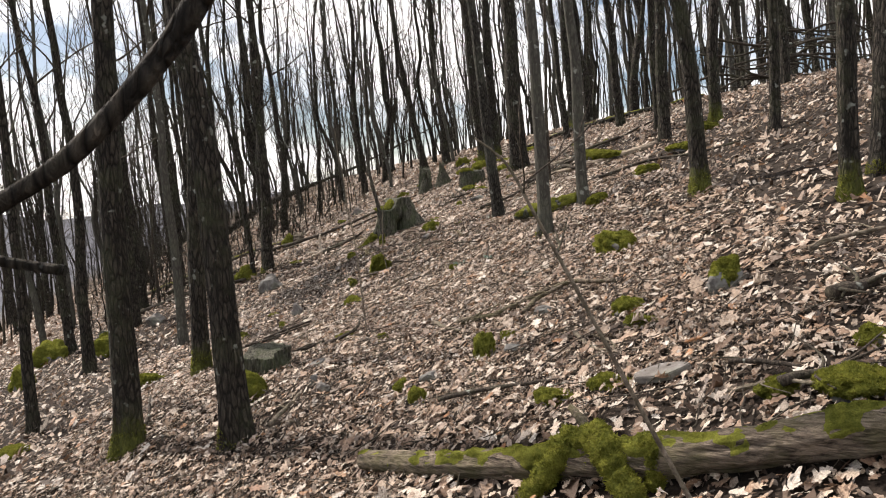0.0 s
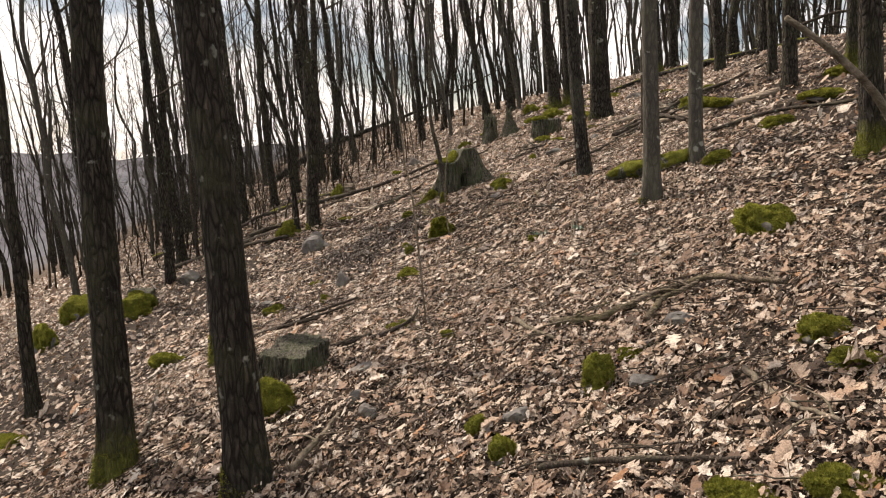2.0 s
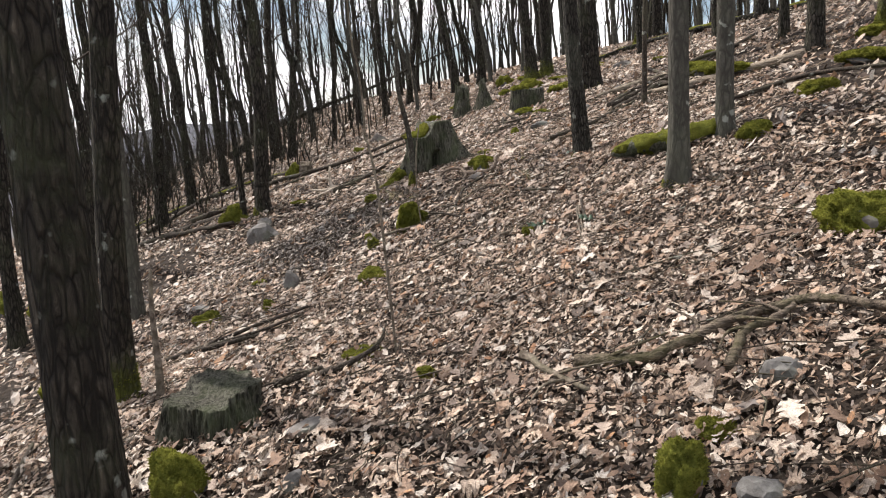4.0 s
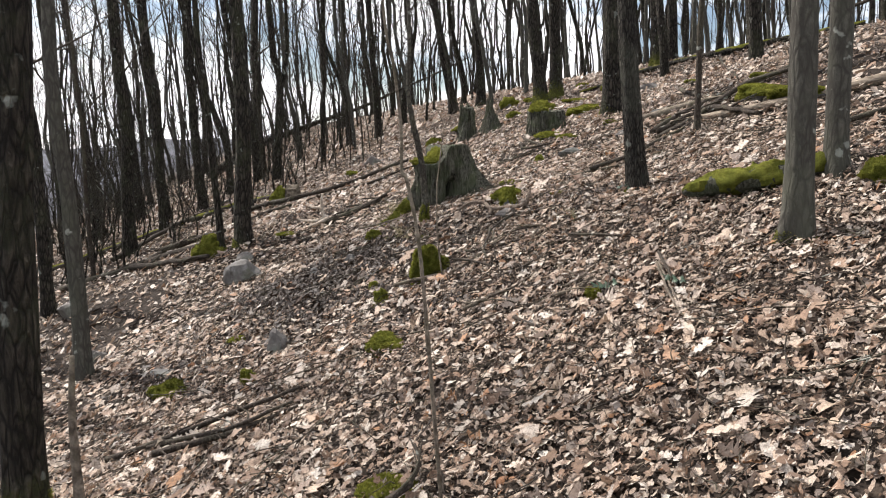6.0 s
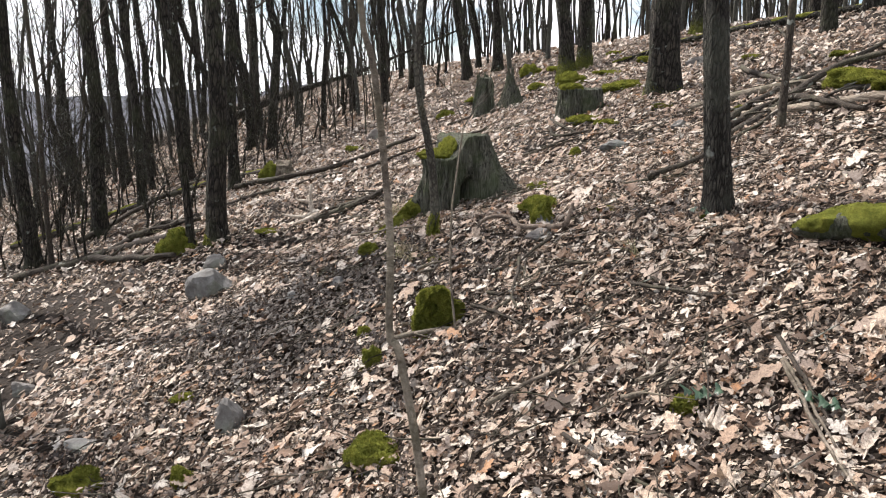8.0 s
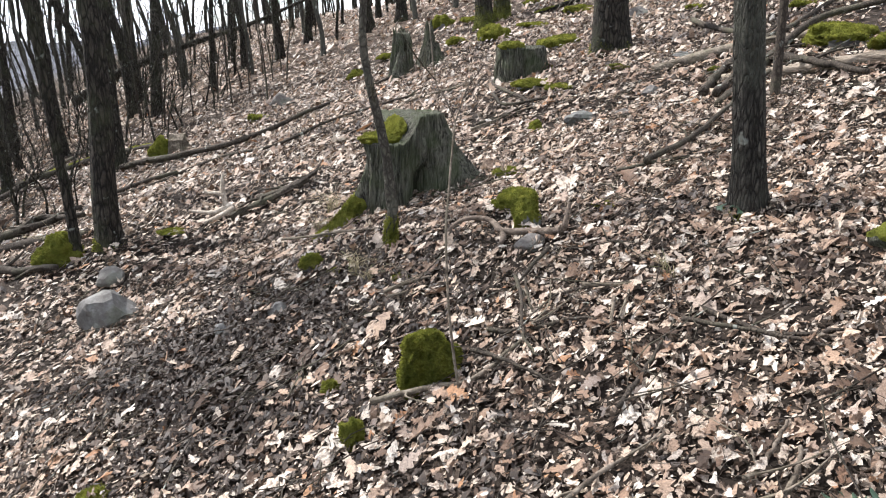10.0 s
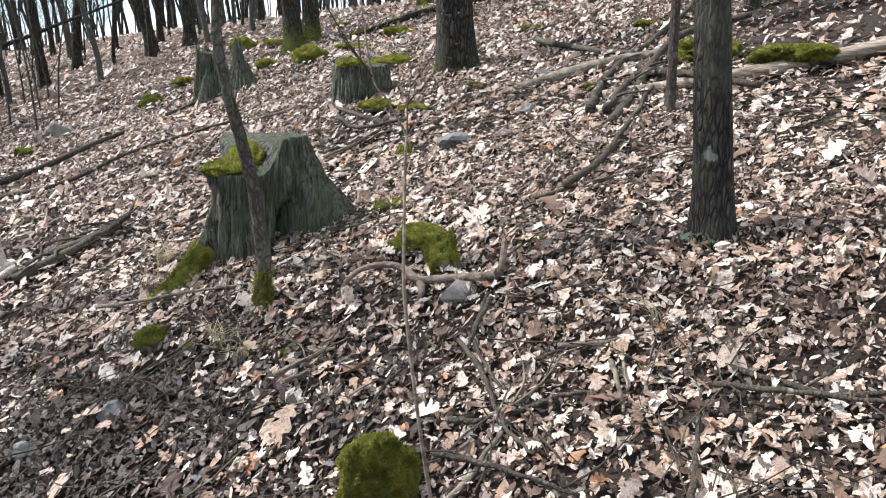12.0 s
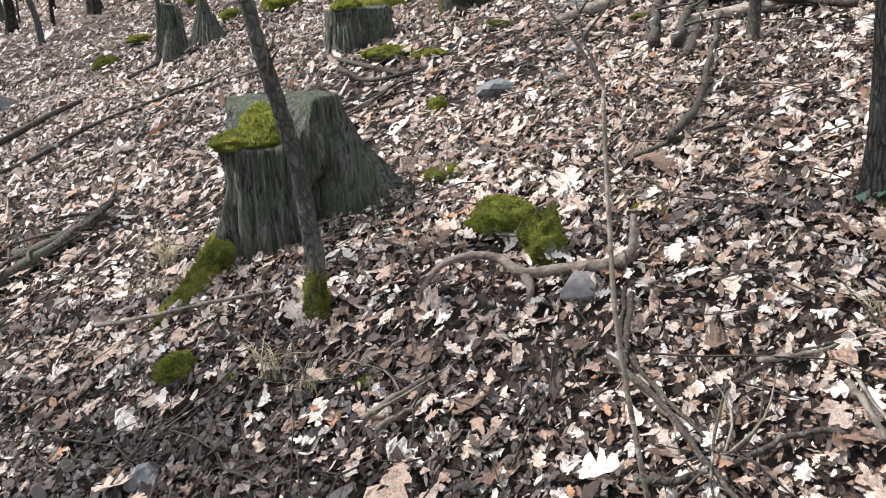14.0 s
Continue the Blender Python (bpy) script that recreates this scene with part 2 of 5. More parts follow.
def wood_material(name, dark, light, tint, axis_scale, green, deep=0.016, freq=42.0):
    m = Mat(name, rough=0.88, spec=0.2)
    v = m.coords(axis_scale)
    grain = m.noise(v, freq, 6.0, 0.7, 0.6)
    fine = m.noise(v, 4 * freq, 4.0, 0.7)
    c = m.mix(m.grey(grain, 0.38, 0.62), dark, light)
    c = m.mix(m.grey(fine, 0.35, 0.62), m.mix(0.5, c, (0.025, 0.021, 0.017)), c)
    p = m.noise(m.coords(), 6.0, 5.0, 0.65)
    c = m.mix(m.math("MULTIPLY", m.grey(p, 0.42, 0.64), green), c, tint)
    m.bump(m.math("ADD", grain, m.math("MULTIPLY", fine, 0.4)), 1.0, deep)
    return m.colour(c)


STUMP = wood_material("grey_green_rotten_stump_wood", (0.009, 0.009, 0.007), (0.22, 0.215, 0.17), (0.075, 0.095, 0.045), (1, 1, 0.13), 0.65, 0.035, 70.0)
DEADWOOD = wood_material("bare_grey_dead_wood", (0.085, 0.066, 0.05), (0.27, 0.225, 0.18), (0.12, 0.12, 0.07), (0.35, 0.35, 0.35), 0.35)
PALEWOOD = wood_material("split_pale_wood", (0.13, 0.10, 0.075), (0.50, 0.42, 0.33), (0.24, 0.2, 0.15), (0.1, 1, 1), 0.5)
LOGWOOD = wood_material("barkless_log_wood", (0.03, 0.023, 0.017), (0.30, 0.24, 0.185), (0.11, 0.105, 0.045), (0.12, 1, 1), 0.6, 0.022, 56.0)
ANTLER = wood_material("brown_antler_bone", (0.085, 0.062, 0.047), (0.25, 0.20, 0.16), (0.15, 0.115, 0.09), (0.5, 0.5, 0.5), 0.4)
PALEBONE = wood_material("bleached_antler_bone", (0.33, 0.27, 0.21), (0.62, 0.55, 0.46), (0.45, 0.38, 0.3), (0.5, 0.5, 0.5), 0.3)


# ---------------------------------------------------------------- ground shape
BUMPS = [(-1.6, 8.5, 0.9, -0.11), (-1.9, 6.3, 0.9, 0.15), (-3.1, 13.0, 1.1, 0.15), (-0.8, 10.5, 0.5, 0.09), (0.2, 12.6, 1.4, 0.08),
         (0.15, 7.0, 0.95, -0.10), (-3.6, 10.7, 1.0, -0.15), (-0.2, 9.4, 0.5, 0.03)]


def ground_z(x, y):
    """A steady hillside that rises to the right and ahead, rounds off along the crest and falls to the valley on the left."""
    x, y = np.asarray(x, float), np.asarray(y, float)
    z = 1.034 + 0.3364 * x + 0.1266 * (y - 8)
    for a, b, s, h in BUMPS:
        z = z + h * np.exp(-((x - a) ** 2 + (y - b) ** 2) / (2 * s * s))
    u = (0.3364 * x + 0.1266 * (y - 8)) / 0.3594
    q = np.maximum(0, u - 5.5)
    z = z - 0.055 * q * q / (1 + 0.12 * q)
    q = np.maximum(0, -5.8 - x)
    z = z - 0.009 * q * q / (1 + 0.12 * q)
    z = z + 0.018 * np.sin(2.3 * x + 0.7) * np.sin(1.9 * y + 1.1) + 0.009 * np.sin(6.1 * x + 2 * y) * np.sin(5.3 * y - x)
    return np.maximum(z, -45.0)


def gz(x, y):
    return float(ground_z(x, y))


# ---------------------------------------------------------------- mesh helpers
def mesh_of(name, verts, faces, material, smooth=True):
    me = bpy.data.meshes.new(name)
    me.from_pydata([tuple(v) for v in verts], [], faces)
    me.materials.append(material)
    if smooth:
        me.shade_smooth()
    me.update()
    return me


def mesh_arrays(name, verts, loops, size, material, smooth=False):
    """A mesh of faces with the same number of corners, from numpy arrays."""
    me = bpy.data.meshes.new(name)
    n = len(loops) // size
    me.vertices.add(len(verts))
    me.vertices.foreach_set("co", np.ascontiguousarray(verts, np.float32).ravel())
    me.loops.add(len(loops))
    me.loops.foreach_set("vertex_index", np.ascontiguousarray(loops, np.int32))
    me.polygons.add(n)
    me.polygons.foreach_set("loop_start", np.arange(0, n * size, size, dtype=np.int32))
    me.polygons.foreach_set("loop_total", np.full(n, size, np.int32))
    me.materials.append(material)
    me.update(calc_edges=True)
    if smooth:
        me.shade_smooth()
    return me


def thing(name, x, y, z, label, category, group="", kind="", rz=0.0):
    ob = new(name)
    ob.empty_display_size = 0.1
    ob.matrix_world = pose(x, y, z, 0, 0, rz)
    return tagged(ob, label, category, group, kind)


def part(name, me, parent, label=""):
    ob = new(name, me)
    ob.parent = parent
    return tagged(ob, label) if label else ob


class Shape:
    """Collects vertices and faces of one mesh."""

    def __init__(self):
        self.v, self.f = [], []

    def add(self, verts, faces):
        k = len(self.v)
        self.v.extend(verts)
        self.f.extend([tuple(i + k for i in f) for f in faces])

    def tube(self, pts, radii, sides=6, rough=0.0, rng=None, cap=True):
        pts = [Vector(p) for p in pts]
        n = len(pts)
        verts, faces = [], []
        side = None
        for i, p in enumerate(pts):
            d = (pts[min(i + 1, n - 1)] - pts[max(i - 1, 0)]).normalized()
            if side is None:
                side = d.cross(Vector((0, 1, 0.3)) if abs(d.y) < 0.9 else Vector((1, 0, 0.2))).normalized()
            side = (side - d * side.dot(d)).normalized()
            up = d.cross(side)
            for k in range(sides):
                a = 2 * math.pi * k / sides
                r = radii[i] * (1 + (rng.uniform(-rough, rough) if rough else 0))
                verts.append(p + side * (r * math.cos(a)) + up * (r * math.sin(a)))
        for i in range(n - 1):
            for k in range(sides):
                a, b = i * sides + k, i * sides + (k + 1) % sides
                faces.append((a, b, b + sides, a + sides))
        if cap:
            verts.append(pts[0])
            verts.append(pts[-1])
            c0, c1 = len(verts) - 2, len(verts) - 1
            for k in range(sides):
                faces.append(((k + 1) % sides, k, c0))
                faces.append(((n - 1) * sides + k, (n - 1) * sides + (k + 1) % sides, c1))
        self.add(verts, faces)

    def mesh(self, name, material, smooth=True):
        return mesh_of(name, self.v, self.f, material, smooth)


def curve_points(pts, per=5):
    """Catmull-Rom points along a line of Vectors."""
    pts = [Vector(p) for p in pts]
    if len(pts) == 2:
        return [pts[0].lerp(pts[1], i / per) for i in range(per + 1)]
    ext = [pts[0] * 2 - pts[1]] + pts + [pts[-1] * 2 - pts[-2]]
    out = []
    for i in range(1, len(ext) - 2):
        a, b, c, d = ext[i - 1:i + 3]
        for k in range(per):
            t = k / per
            out.append(0.5 * ((2 * b) + (c - a) * t + (2 * a - 5 * b + 4 * c - d) * t * t + (3 * b - a - 3 * c + d) * t ** 3))
    out.append(pts[-1])
    return out


_ico = bmesh.new()
bmesh.ops.create_icosphere(_ico, subdivisions=4, radius=1.0)
ICO_V = np.array([v.co[:] for v in _ico.verts])
ICO_F = [tuple(v.index for v in f.verts) for f in _ico.faces]
_ico.free()
_ico = bmesh.new()
bmesh.ops.create_icosphere(_ico, subdivisions=3, radius=1.0)
ICO3_V = np.array([v.co[:] for v in _ico.verts])
ICO3_F = [tuple(v.index for v in f.verts) for f in _ico.faces]
_ico.free()


def bumps(dirs, seed, freq, octaves=3):
    off = Vector((seed * 3.17, seed * 1.31, seed * 7.7))
    return np.array([noise.fractal(Vector(d) * freq + off, 1.0, 2.0, octaves) for d in dirs])


def fuzz(verts, faces, count, length, rng, keep=lambda p, n: True):
    """Small upright moss shoots on a surface: thin triangles."""
    v, f = [], []
    areas = []
    tri = []
    for q in faces:
        for k in range(1, len(q) - 1):
            a, b, c = Vector(verts[q[0]]), Vector(verts[q[k]]), Vector(verts[q[k + 1]])
            tri.append((a, b, c))
            areas.append((b - a).cross(c - a).length)
    picks = rng.choices(range(len(tri)), areas, k=count)
    for i in picks:
        a, b, c = tri[i]
        nrm = (b - a).cross(c - a)
        if nrm.length < 1e-12:
            continue
        nrm.normalize()
        s, t = rng.random(), rng.random()
        if s + t > 1:
            s, t = 1 - s, 1 - t
        p = a + (b - a) * s + (c - a) * t
        if not keep(p, nrm):
            continue
        up = (nrm + Vector((rng.uniform(-.6, .6), rng.uniform(-.6, .6), rng.uniform(-.2, .7)))).normalized()
        l = length * rng.uniform(0.6, 1.4)
        w = up.cross(Vector((rng.uniform(-1, 1), rng.uniform(-1, 1), rng.uniform(-1, 1)))).normalized() * l * 0.28
        k = len(v)
        v += [p - w, p + w, p + up * l]
        f.append((k, k + 1, k + 2))
    return v, f


# ---------------------------------------------------------------- ground
def axis(lo, a, b, hi, step, grow):
    out = list(np.arange(a, b + step / 2, step))
    s = step
    while out[-1] < hi:
        s *= grow
        out.append(out[-1] + s)
    s = step
    while out[0] > lo:
        s *= grow
        out.insert(0, out[0] - s)
    return np.array(out)


gx, gy = axis(-900, -9, 8, 900, 0.12, 1.16), axis(-900, -1.5, 22, 900, 0.12, 1.16)
X, Y = np.meshgrid(gx, gy)
gv = np.stack([X, Y, ground_z(X, Y)], -1).reshape(-1, 3)
nx, ny = len(gx), len(gy)
i = np.arange((ny - 1) * nx).reshape(ny - 1, nx)[:, :-1].ravel()
gl = np.stack([i, i + 1, i + nx + 1, i + nx], -1).ravel()
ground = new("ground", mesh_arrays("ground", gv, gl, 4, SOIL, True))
tagged(ground, "dark leaf-mould soil of a steep wooded hillside", "ground", kind="structure")


# a wooded ridge beyond the valley, blue-grey haze painted into its colour
def ridge_material():
    m = Mat("distant_woods_haze_tinted", rough=1.0, spec=0.0)
    v = m.coords()
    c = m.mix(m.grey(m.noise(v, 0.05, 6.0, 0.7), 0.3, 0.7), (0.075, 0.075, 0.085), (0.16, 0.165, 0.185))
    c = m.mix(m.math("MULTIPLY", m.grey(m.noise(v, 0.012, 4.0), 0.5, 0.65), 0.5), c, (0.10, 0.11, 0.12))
    return m.colour(c)


az = np.radians(np.linspace(-130, 60, 190))
steps = np.linspace(0, 1, 14)
A, S = np.meshgrid(az, steps)
R = 330 + 330 * S
crest = 15 + 6 * np.sin(3.1 * A + 0.6) + 6 * np.sin(7.7 * A + 2) + 2.5 * np.sin(31 * A) + 1.4 * np.sin(83 * A + 1)
rv = np.stack([R * np.sin(A), R * np.cos(A), -48 + (crest + 48) * np.sin(np.pi / 2 * np.minimum(1, S * 1.15)) ** 1.3], -1).reshape(-1, 3)
i = np.arange(13 * 190).reshape(13, 190)[:, :-1].ravel()
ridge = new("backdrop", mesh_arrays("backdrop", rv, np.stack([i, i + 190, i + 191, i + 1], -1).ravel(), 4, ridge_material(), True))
tagged(ridge, "wooded ridge far beyond the valley, blue-grey haze painted into its colour", "hill", kind="structure")


# ---------------------------------------------------------------- trees
def limb_arrays(sh, rng, start, d, length, r, depth, twigs, plain=False):
    """One limb with its side twigs, bending upward."""
    pts, p, v = [Vector(start)], Vector(start), d.normalized()
    n = 6 if depth == 0 else 4
    if plain:
        n -= 1
    for k in range(n):
        v = (v + Vector((rng.uniform(-.22, .22), rng.uniform(-.22, .22), rng.uniform(-.08, .24)))).normalized()
        p = p + v * (length / n)
        pts.append(p)
    radii = [r * (1 - 0.85 * k / n) + 0.0015 for k in range(n + 1)]
    sh.tube(pts, radii, 5 if depth == 0 and not plain else 3, cap=False)
    if depth < (1 if plain else 2):
        for _ in range(twigs):
            k = rng.randint(1, n - 1)
            a = rng.uniform(0, 2 * math.pi)
            dv = (pts[k + 1] - pts[k]).normalized() + Vector((math.cos(a), math.sin(a), rng.uniform(-.2, .6))) * 0.8
            limb_arrays(sh, rng, pts[k], dv, length * rng.uniform(0.28, 0.5), radii[k] * 0.6, depth + 1, max(1, twigs - 2), plain)


def trunk_path(rng, lean, height, wobble):
    n = 22
    pts = []
    ph = [rng.uniform(0, 6.28) for _ in range(4)]
    for k in range(n + 1):
        h = -0.25 + (height + 0.25) * (k / n) ** 1.35
        t = max(h, 0)
        f = min(1, t / 2.0)
        pts.append(Vector((lean[0] * t + wobble * f * (math.sin(0.9 * t + ph[0]) - math.sin(ph[0]) + 0.4 * math.sin(2.3 * t + ph[1]) + 0.2 * math.sin(4.7 * t + ph[3])),
                           lean[1] * t + wobble * f * (math.sin(0.8 * t + ph[2]) - math.sin(ph[2]) + 0.4 * math.sin(2.0 * t + ph[3])), h)))
    return pts


def trunk_mesh(rng, pts, r, height, sides, per, material, flare=0.48):
    line = curve_points(pts, per)
    seed = rng.uniform(0, 50)
    verts, faces = [], []
    lobes = rng.uniform(0, 6.28)
    for p in line:
        h = p.z
        t = max(0, h) / height
        rad = r * ((1 - t) ** 1.25 * 0.95 + 0.05)
        fl = flare * math.exp(-max(h + 0.02, 0) / (1.5 * r + 0.03))
        for k in range(sides):
            a = 2 * math.pi * k / sides
            q = rad * (1 + fl * (0.75 + 0.45 * math.sin(3 * a + lobes) + 0.25 * math.sin(5 * a + 2 * lobes)))
            nz = noise.fractal(Vector((math.cos(a) * 1.6, math.sin(a) * 1.6, h * 1.3 + seed)), 1.0, 2.0, 3)
            rib = noise.noise(Vector((math.cos(a) * 7, math.sin(a) * 7, h * 2.2 + seed)))
            q *= 1 + 0.10 * nz + 0.06 * rib + 0.07 * max(0, noise.noise(Vector((math.cos(a) * 2.5, math.sin(a) * 2.5, h * 5.0 + seed + 9))) - 0.25)
            verts.append((p.x + q * math.cos(a), p.y + q * math.sin(a), h))
    n = len(line)
    for i in range(n - 1):
        for k in range(sides):
            a, b = i * sides + k, i * sides + (k + 1) % sides
            faces.append((a, b, b + sides, a + sides))
    return verts, faces, line


TREE_SEED = [100]


def tree(x, y, r, lean=-0.05, height=14.0, bark=None, label="", mossy=0.0, limbs=10, first=2.6, lean_y=0.0, wobble=0.05, fork=None, group="young oaks of the wood"):
    """A slender leafless tree of the stand: trunk, single limbs with twigs, a moss sleeve at the foot where it has one."""
    TREE_SEED[0] += 1
    rng = random.Random(TREE_SEED[0])
    bark = bark or BARK
    top = thing("tree", x, y, gz(x, y), label or "slender leafless oak with dark furrowed bark", "tree", group)
    pts = trunk_path(rng, (lean, lean_y), height, wobble)
    if mossy >= 0.2 and bark is BARK:
        bark = BARK_MOSS
    v, f, line = trunk_mesh(rng, pts, r, height, 22, 6, bark)
    part("trunk", mesh_of("trunk", v, f, bark), top)
    if mossy:
        low = [q for q in f if max(v[k][2] for k in q) < mossy * 0.9 and min(v[k][2] for k in q) > -0.06]
        if low:
            fv, ff = fuzz([Vector(p) for p in v], low, int(900 + 2500 * mossy), 0.012, rng,
                          lambda p, n: noise.fractal(p * 9, 1.0, 2.0, 3) + 0.6 - 1.3 * p.z / mossy > 0)
            tagged(part("moss", mesh_of("moss", fv, ff, MOSS, False), top, "green moss on the foot of the trunk"), kind="stuff")
    if fork:
        sh = Shape()
        h0, dx, dy, rr = fork
        base = next(p for p in line if p.z >= h0)
        q = [base + Vector((dx * t, dy * t, t)) + Vector((0.05 * math.sin(2 * t), 0, 0)) for t in (0, 0.4, 1.0, 2.0, 3.5, 5.5, 8.0)]
        sh.tube(curve_points(q, 3), [rr * (1 - 0.8 * i / 18) for i in range(19)], 10, 0.04, rng)
        part("second_stem", sh.mesh("second_stem", bark), top)
    for k in range(limbs):
        h = first + (height * 0.93 - first) * ((k + rng.random()) / limbs) ** 0.9
        base = min(line, key=lambda p: abs(p.z - h))
        a = rng.uniform(0, 2 * math.pi)
        ln = rng.uniform(0.7, 1.9) * (0.75 if h < 4 else 1.15)
        sh = Shape()
        limb_arrays(sh, rng, base, Vector((math.cos(a), math.sin(a), rng.uniform(0.25, 1.2))), ln, r * rng.uniform(0.13, 0.27), 0, 4)
        part("limb", sh.mesh("limb", TWIG), top)
    return top


DARK = "young oak with dark deeply furrowed bark"
GREY = "young tree with smooth grey-brown bark"
tree(-2.32, 5.44, 0.097, -0.008, 14, label=DARK + " beside the path", mossy=0.22, first=3.0, wobble=0.025)
tree(-1.34, 4.81, 0.094, -0.065, 14, label=DARK + " close to a mossy stump", mossy=0.16, first=3.2, wobble=0.025)
tree(-2.21, 6.75, 0.076, 0.005, 14, label=DARK + " and moss on its foot", mossy=0.3, first=2.8, wobble=0.025)
tree(-4.21, 7.56, 0.059, -0.06, 13, label=DARK)
tree(-4.82, 10.07, 0.078, -0.062, 13, label=DARK)
tree(-6.15, 12.22, 0.078, -0.10, 13, label="leaning " + DARK)
tree(-5.19, 12.53, 0.074, -0.03, 13, label=GREY)
tree(-2.92, 12.39, 0.088, 0.0, 12, label="rough twin-stemmed tree with peeling dark bark", mossy=0.12, fork=(0.9, -0.12, 0.1, 0.05))
tree(-3.15, 12.34, 0.040, -0.04, 10, label="thin forked stem leaning downhill", wobble=0.06, fork=(1.7, -0.30, 0.0, 0.034))
tree(0.70, 9.60, 0.069, -0.11, 13, BARK_PALE, label=DARK + " with pale lichen spots", mossy=0.05, wobble=0.025)
tree(1.36, 13.47, 0.152, -0.075, 16, label="thick oak with furrowed bark and mossy foot", mossy=0.15, first=3.5)
tree(1.06, 7.83, 0.068, -0.025, 13, SMOOTH, "smooth grey-barked tree with white lichen spots", 0.10, first=2.6, wobble=0.025)
tree(1.57, 8.51, 0.065, -0.05, 13, SMOOTH, "smooth grey-barked tree beside a mossy log", first=2.6)
tree(2.37, 6.98, 0.079, -0.065, 13, label=DARK + " with mossy foot", mossy=0.26)
tree(3.09, 10.57, 0.079, -0.05, 14, label=DARK)
tree(3.86, 10.77, 0.079, -0.035, 14, label=DARK, mossy=0.2)
tree(3.73, 8.55, 0.059, 0.0, 13, label=GREY)
tree(2.82, 5.26, 0.066, -0.02, 13, None, DARK + " and mossy foot", 0.22)
tree(3.25, 5.60, 0.092, 0.0, 14, label=DARK, mossy=0.1)
tree(5.47, 12.21, 0.074, 0.0, 13, label=DARK)
tree(3.35, 14.33, 0.083, -0.10, 14, label=DARK)
tree(3.49, 12.33, 0.059, -0.04, 13, label=GREY)
tree(-3.39, 9.62, 0.062, -0.035, 12, SMOOTH, "smooth grey-brown slender tree", 0.0)
tree(-5.53, 15.58, 0.101, -0.025, 14, label=DARK)
tree(-3.86, 16.18, 0.081, -0.06, 13, label=DARK)
tree(-5.41, 23.31, 0.122, -0.035, 15, label=DARK)
tree(-3.46, 21.00, 0.051, -0.01, 9, label="thin dark leafless sapling on the slope", limbs=6)
tree(1.52, 10.89, 0.028, -0.03, 8, TWIG, "thin straight sapling beside fallen branches", limbs=6, first=1.6)
tree(1.27, 18.07, 0.109, -0.06, 15, label=DARK, mossy=0.4)
tree(0.95, 17.81, 0.115, -0.09, 15, label=DARK, mossy=0.4)
tree(0.09, 22.48, 0.106, -0.06, 15, label=DARK)
tree(-0.56, 22.68, 0.110, -0.17, 15, label="leaning " + DARK)
tree(2.60, 15.92, 0.063, -0.08, 13, label=GREY)
tree(-5.88, 14.54, 0.088, -0.07, 13, label="leaning " + DARK)
tree(-8.01, 20.08, 0.083, -0.15, 13, label="leaning " + DARK)
tree(-5.51, 19.02, 0.092, -0.07, 14, label=DARK)
tree(-7.53, 22.32, 0.085, -0.045, 14, label=DARK)
tree(-7.94, 21.94, 0.120, -0.073, 14, label=DARK)
tree(-5.58, 17.15, 0.072, -0.075, 13, label=GREY)
tree(-6.17, 19.02, 0.052, -0.17, 12, label="thin leaning stem with dark bark")
tree(3.22, 18.73, 0.110, -0.05, 15, label=DARK, mossy=0.3)
tree(4.42, 15.56, 0.092, -0.03, 14, label=DARK)

# the sapling that bends in front of the large stump
PLACED = [(o.location.x, o.location.y) for o in scene.objects if o.name.startswith("tree")]


def stem(name, pts, r, label, category="sapling", sides=9, twigs=4, seed=1, tip=0.35, mat=None, sleeve=None):
    rng = random.Random(seed)
    x, y, z = pts[0]
    top = thing(name, x, y, gz(x, y), label, category)
    o = Vector((x, y, gz(x, y)))
    line = curve_points([Vector(p) - o for p in pts], 6)
    n = len(line)
    radii = [r * (1 - (1 - tip) * i / (n - 1)) for i in range(n)]
    sh = Shape()
    sh.tube(line, radii, sides, 0.09, rng)
    part("stem", sh.mesh("stem", mat or TWIG), top)
    for k in range(twigs):
        i = rng.randint(n // 3, n - 2)
        a = rng.uniform(0, 6.28)
        s2 = Shape()
        limb_arrays(s2, rng, line[i], Vector((math.cos(a), math.sin(a), 0.6)), rng.uniform(0.12, 0.35), radii[i] * 0.5, 1, 2)
        part("twig", s2.mesh("twig", TWIG), top)
    if sleeve:
        s3 = Shape()
        m = max(3, int(n * sleeve))
        s3.tube(line[:m], [radii[i] * (1.42 - 0.60 * (i / (m - 1)) ** 1.5) for i in range(m)], 16, 0.2, rng, cap=False)
        me_v, me_f = s3.v, s3.f
        fv, ff = fuzz(me_v, me_f, 1300, 0.012, rng)
        s3.add(fv, ff)
        part("moss_sleeve", s3.mesh("moss_sleeve", MOSS), top, "green moss round the foot")
    return top


sx, sy = -0.868, 10.49
sz = gz(sx, sy)
stem("bent_sapling", [(sx + 0.01, sy, sz - 0.1), (sx, sy, sz + 0.03), (sx + 0.012, sy, sz + 0.20), (sx, sy, sz + 0.31), (sx - 0.02, sy, sz + 0.50), (sx - 0.065, sy, sz + 0.71), (sx - 0.105, sy, sz + 0.88),
                      (sx - 0.135, sy, sz + 1.08), (sx - 0.13, sy, sz + 1.3), (sx - 0.13, sy, sz + 1.6), (sx - 0.16, sy + 0.02, sz + 2.4), (sx - 0.2, sy + 0.05, sz + 4.0)],
     0.035, "bent lichen-spotted sapling with a mossy foot beside a stump", seed=5, twigs=1, mat=SAPLING, sleeve=0.19)
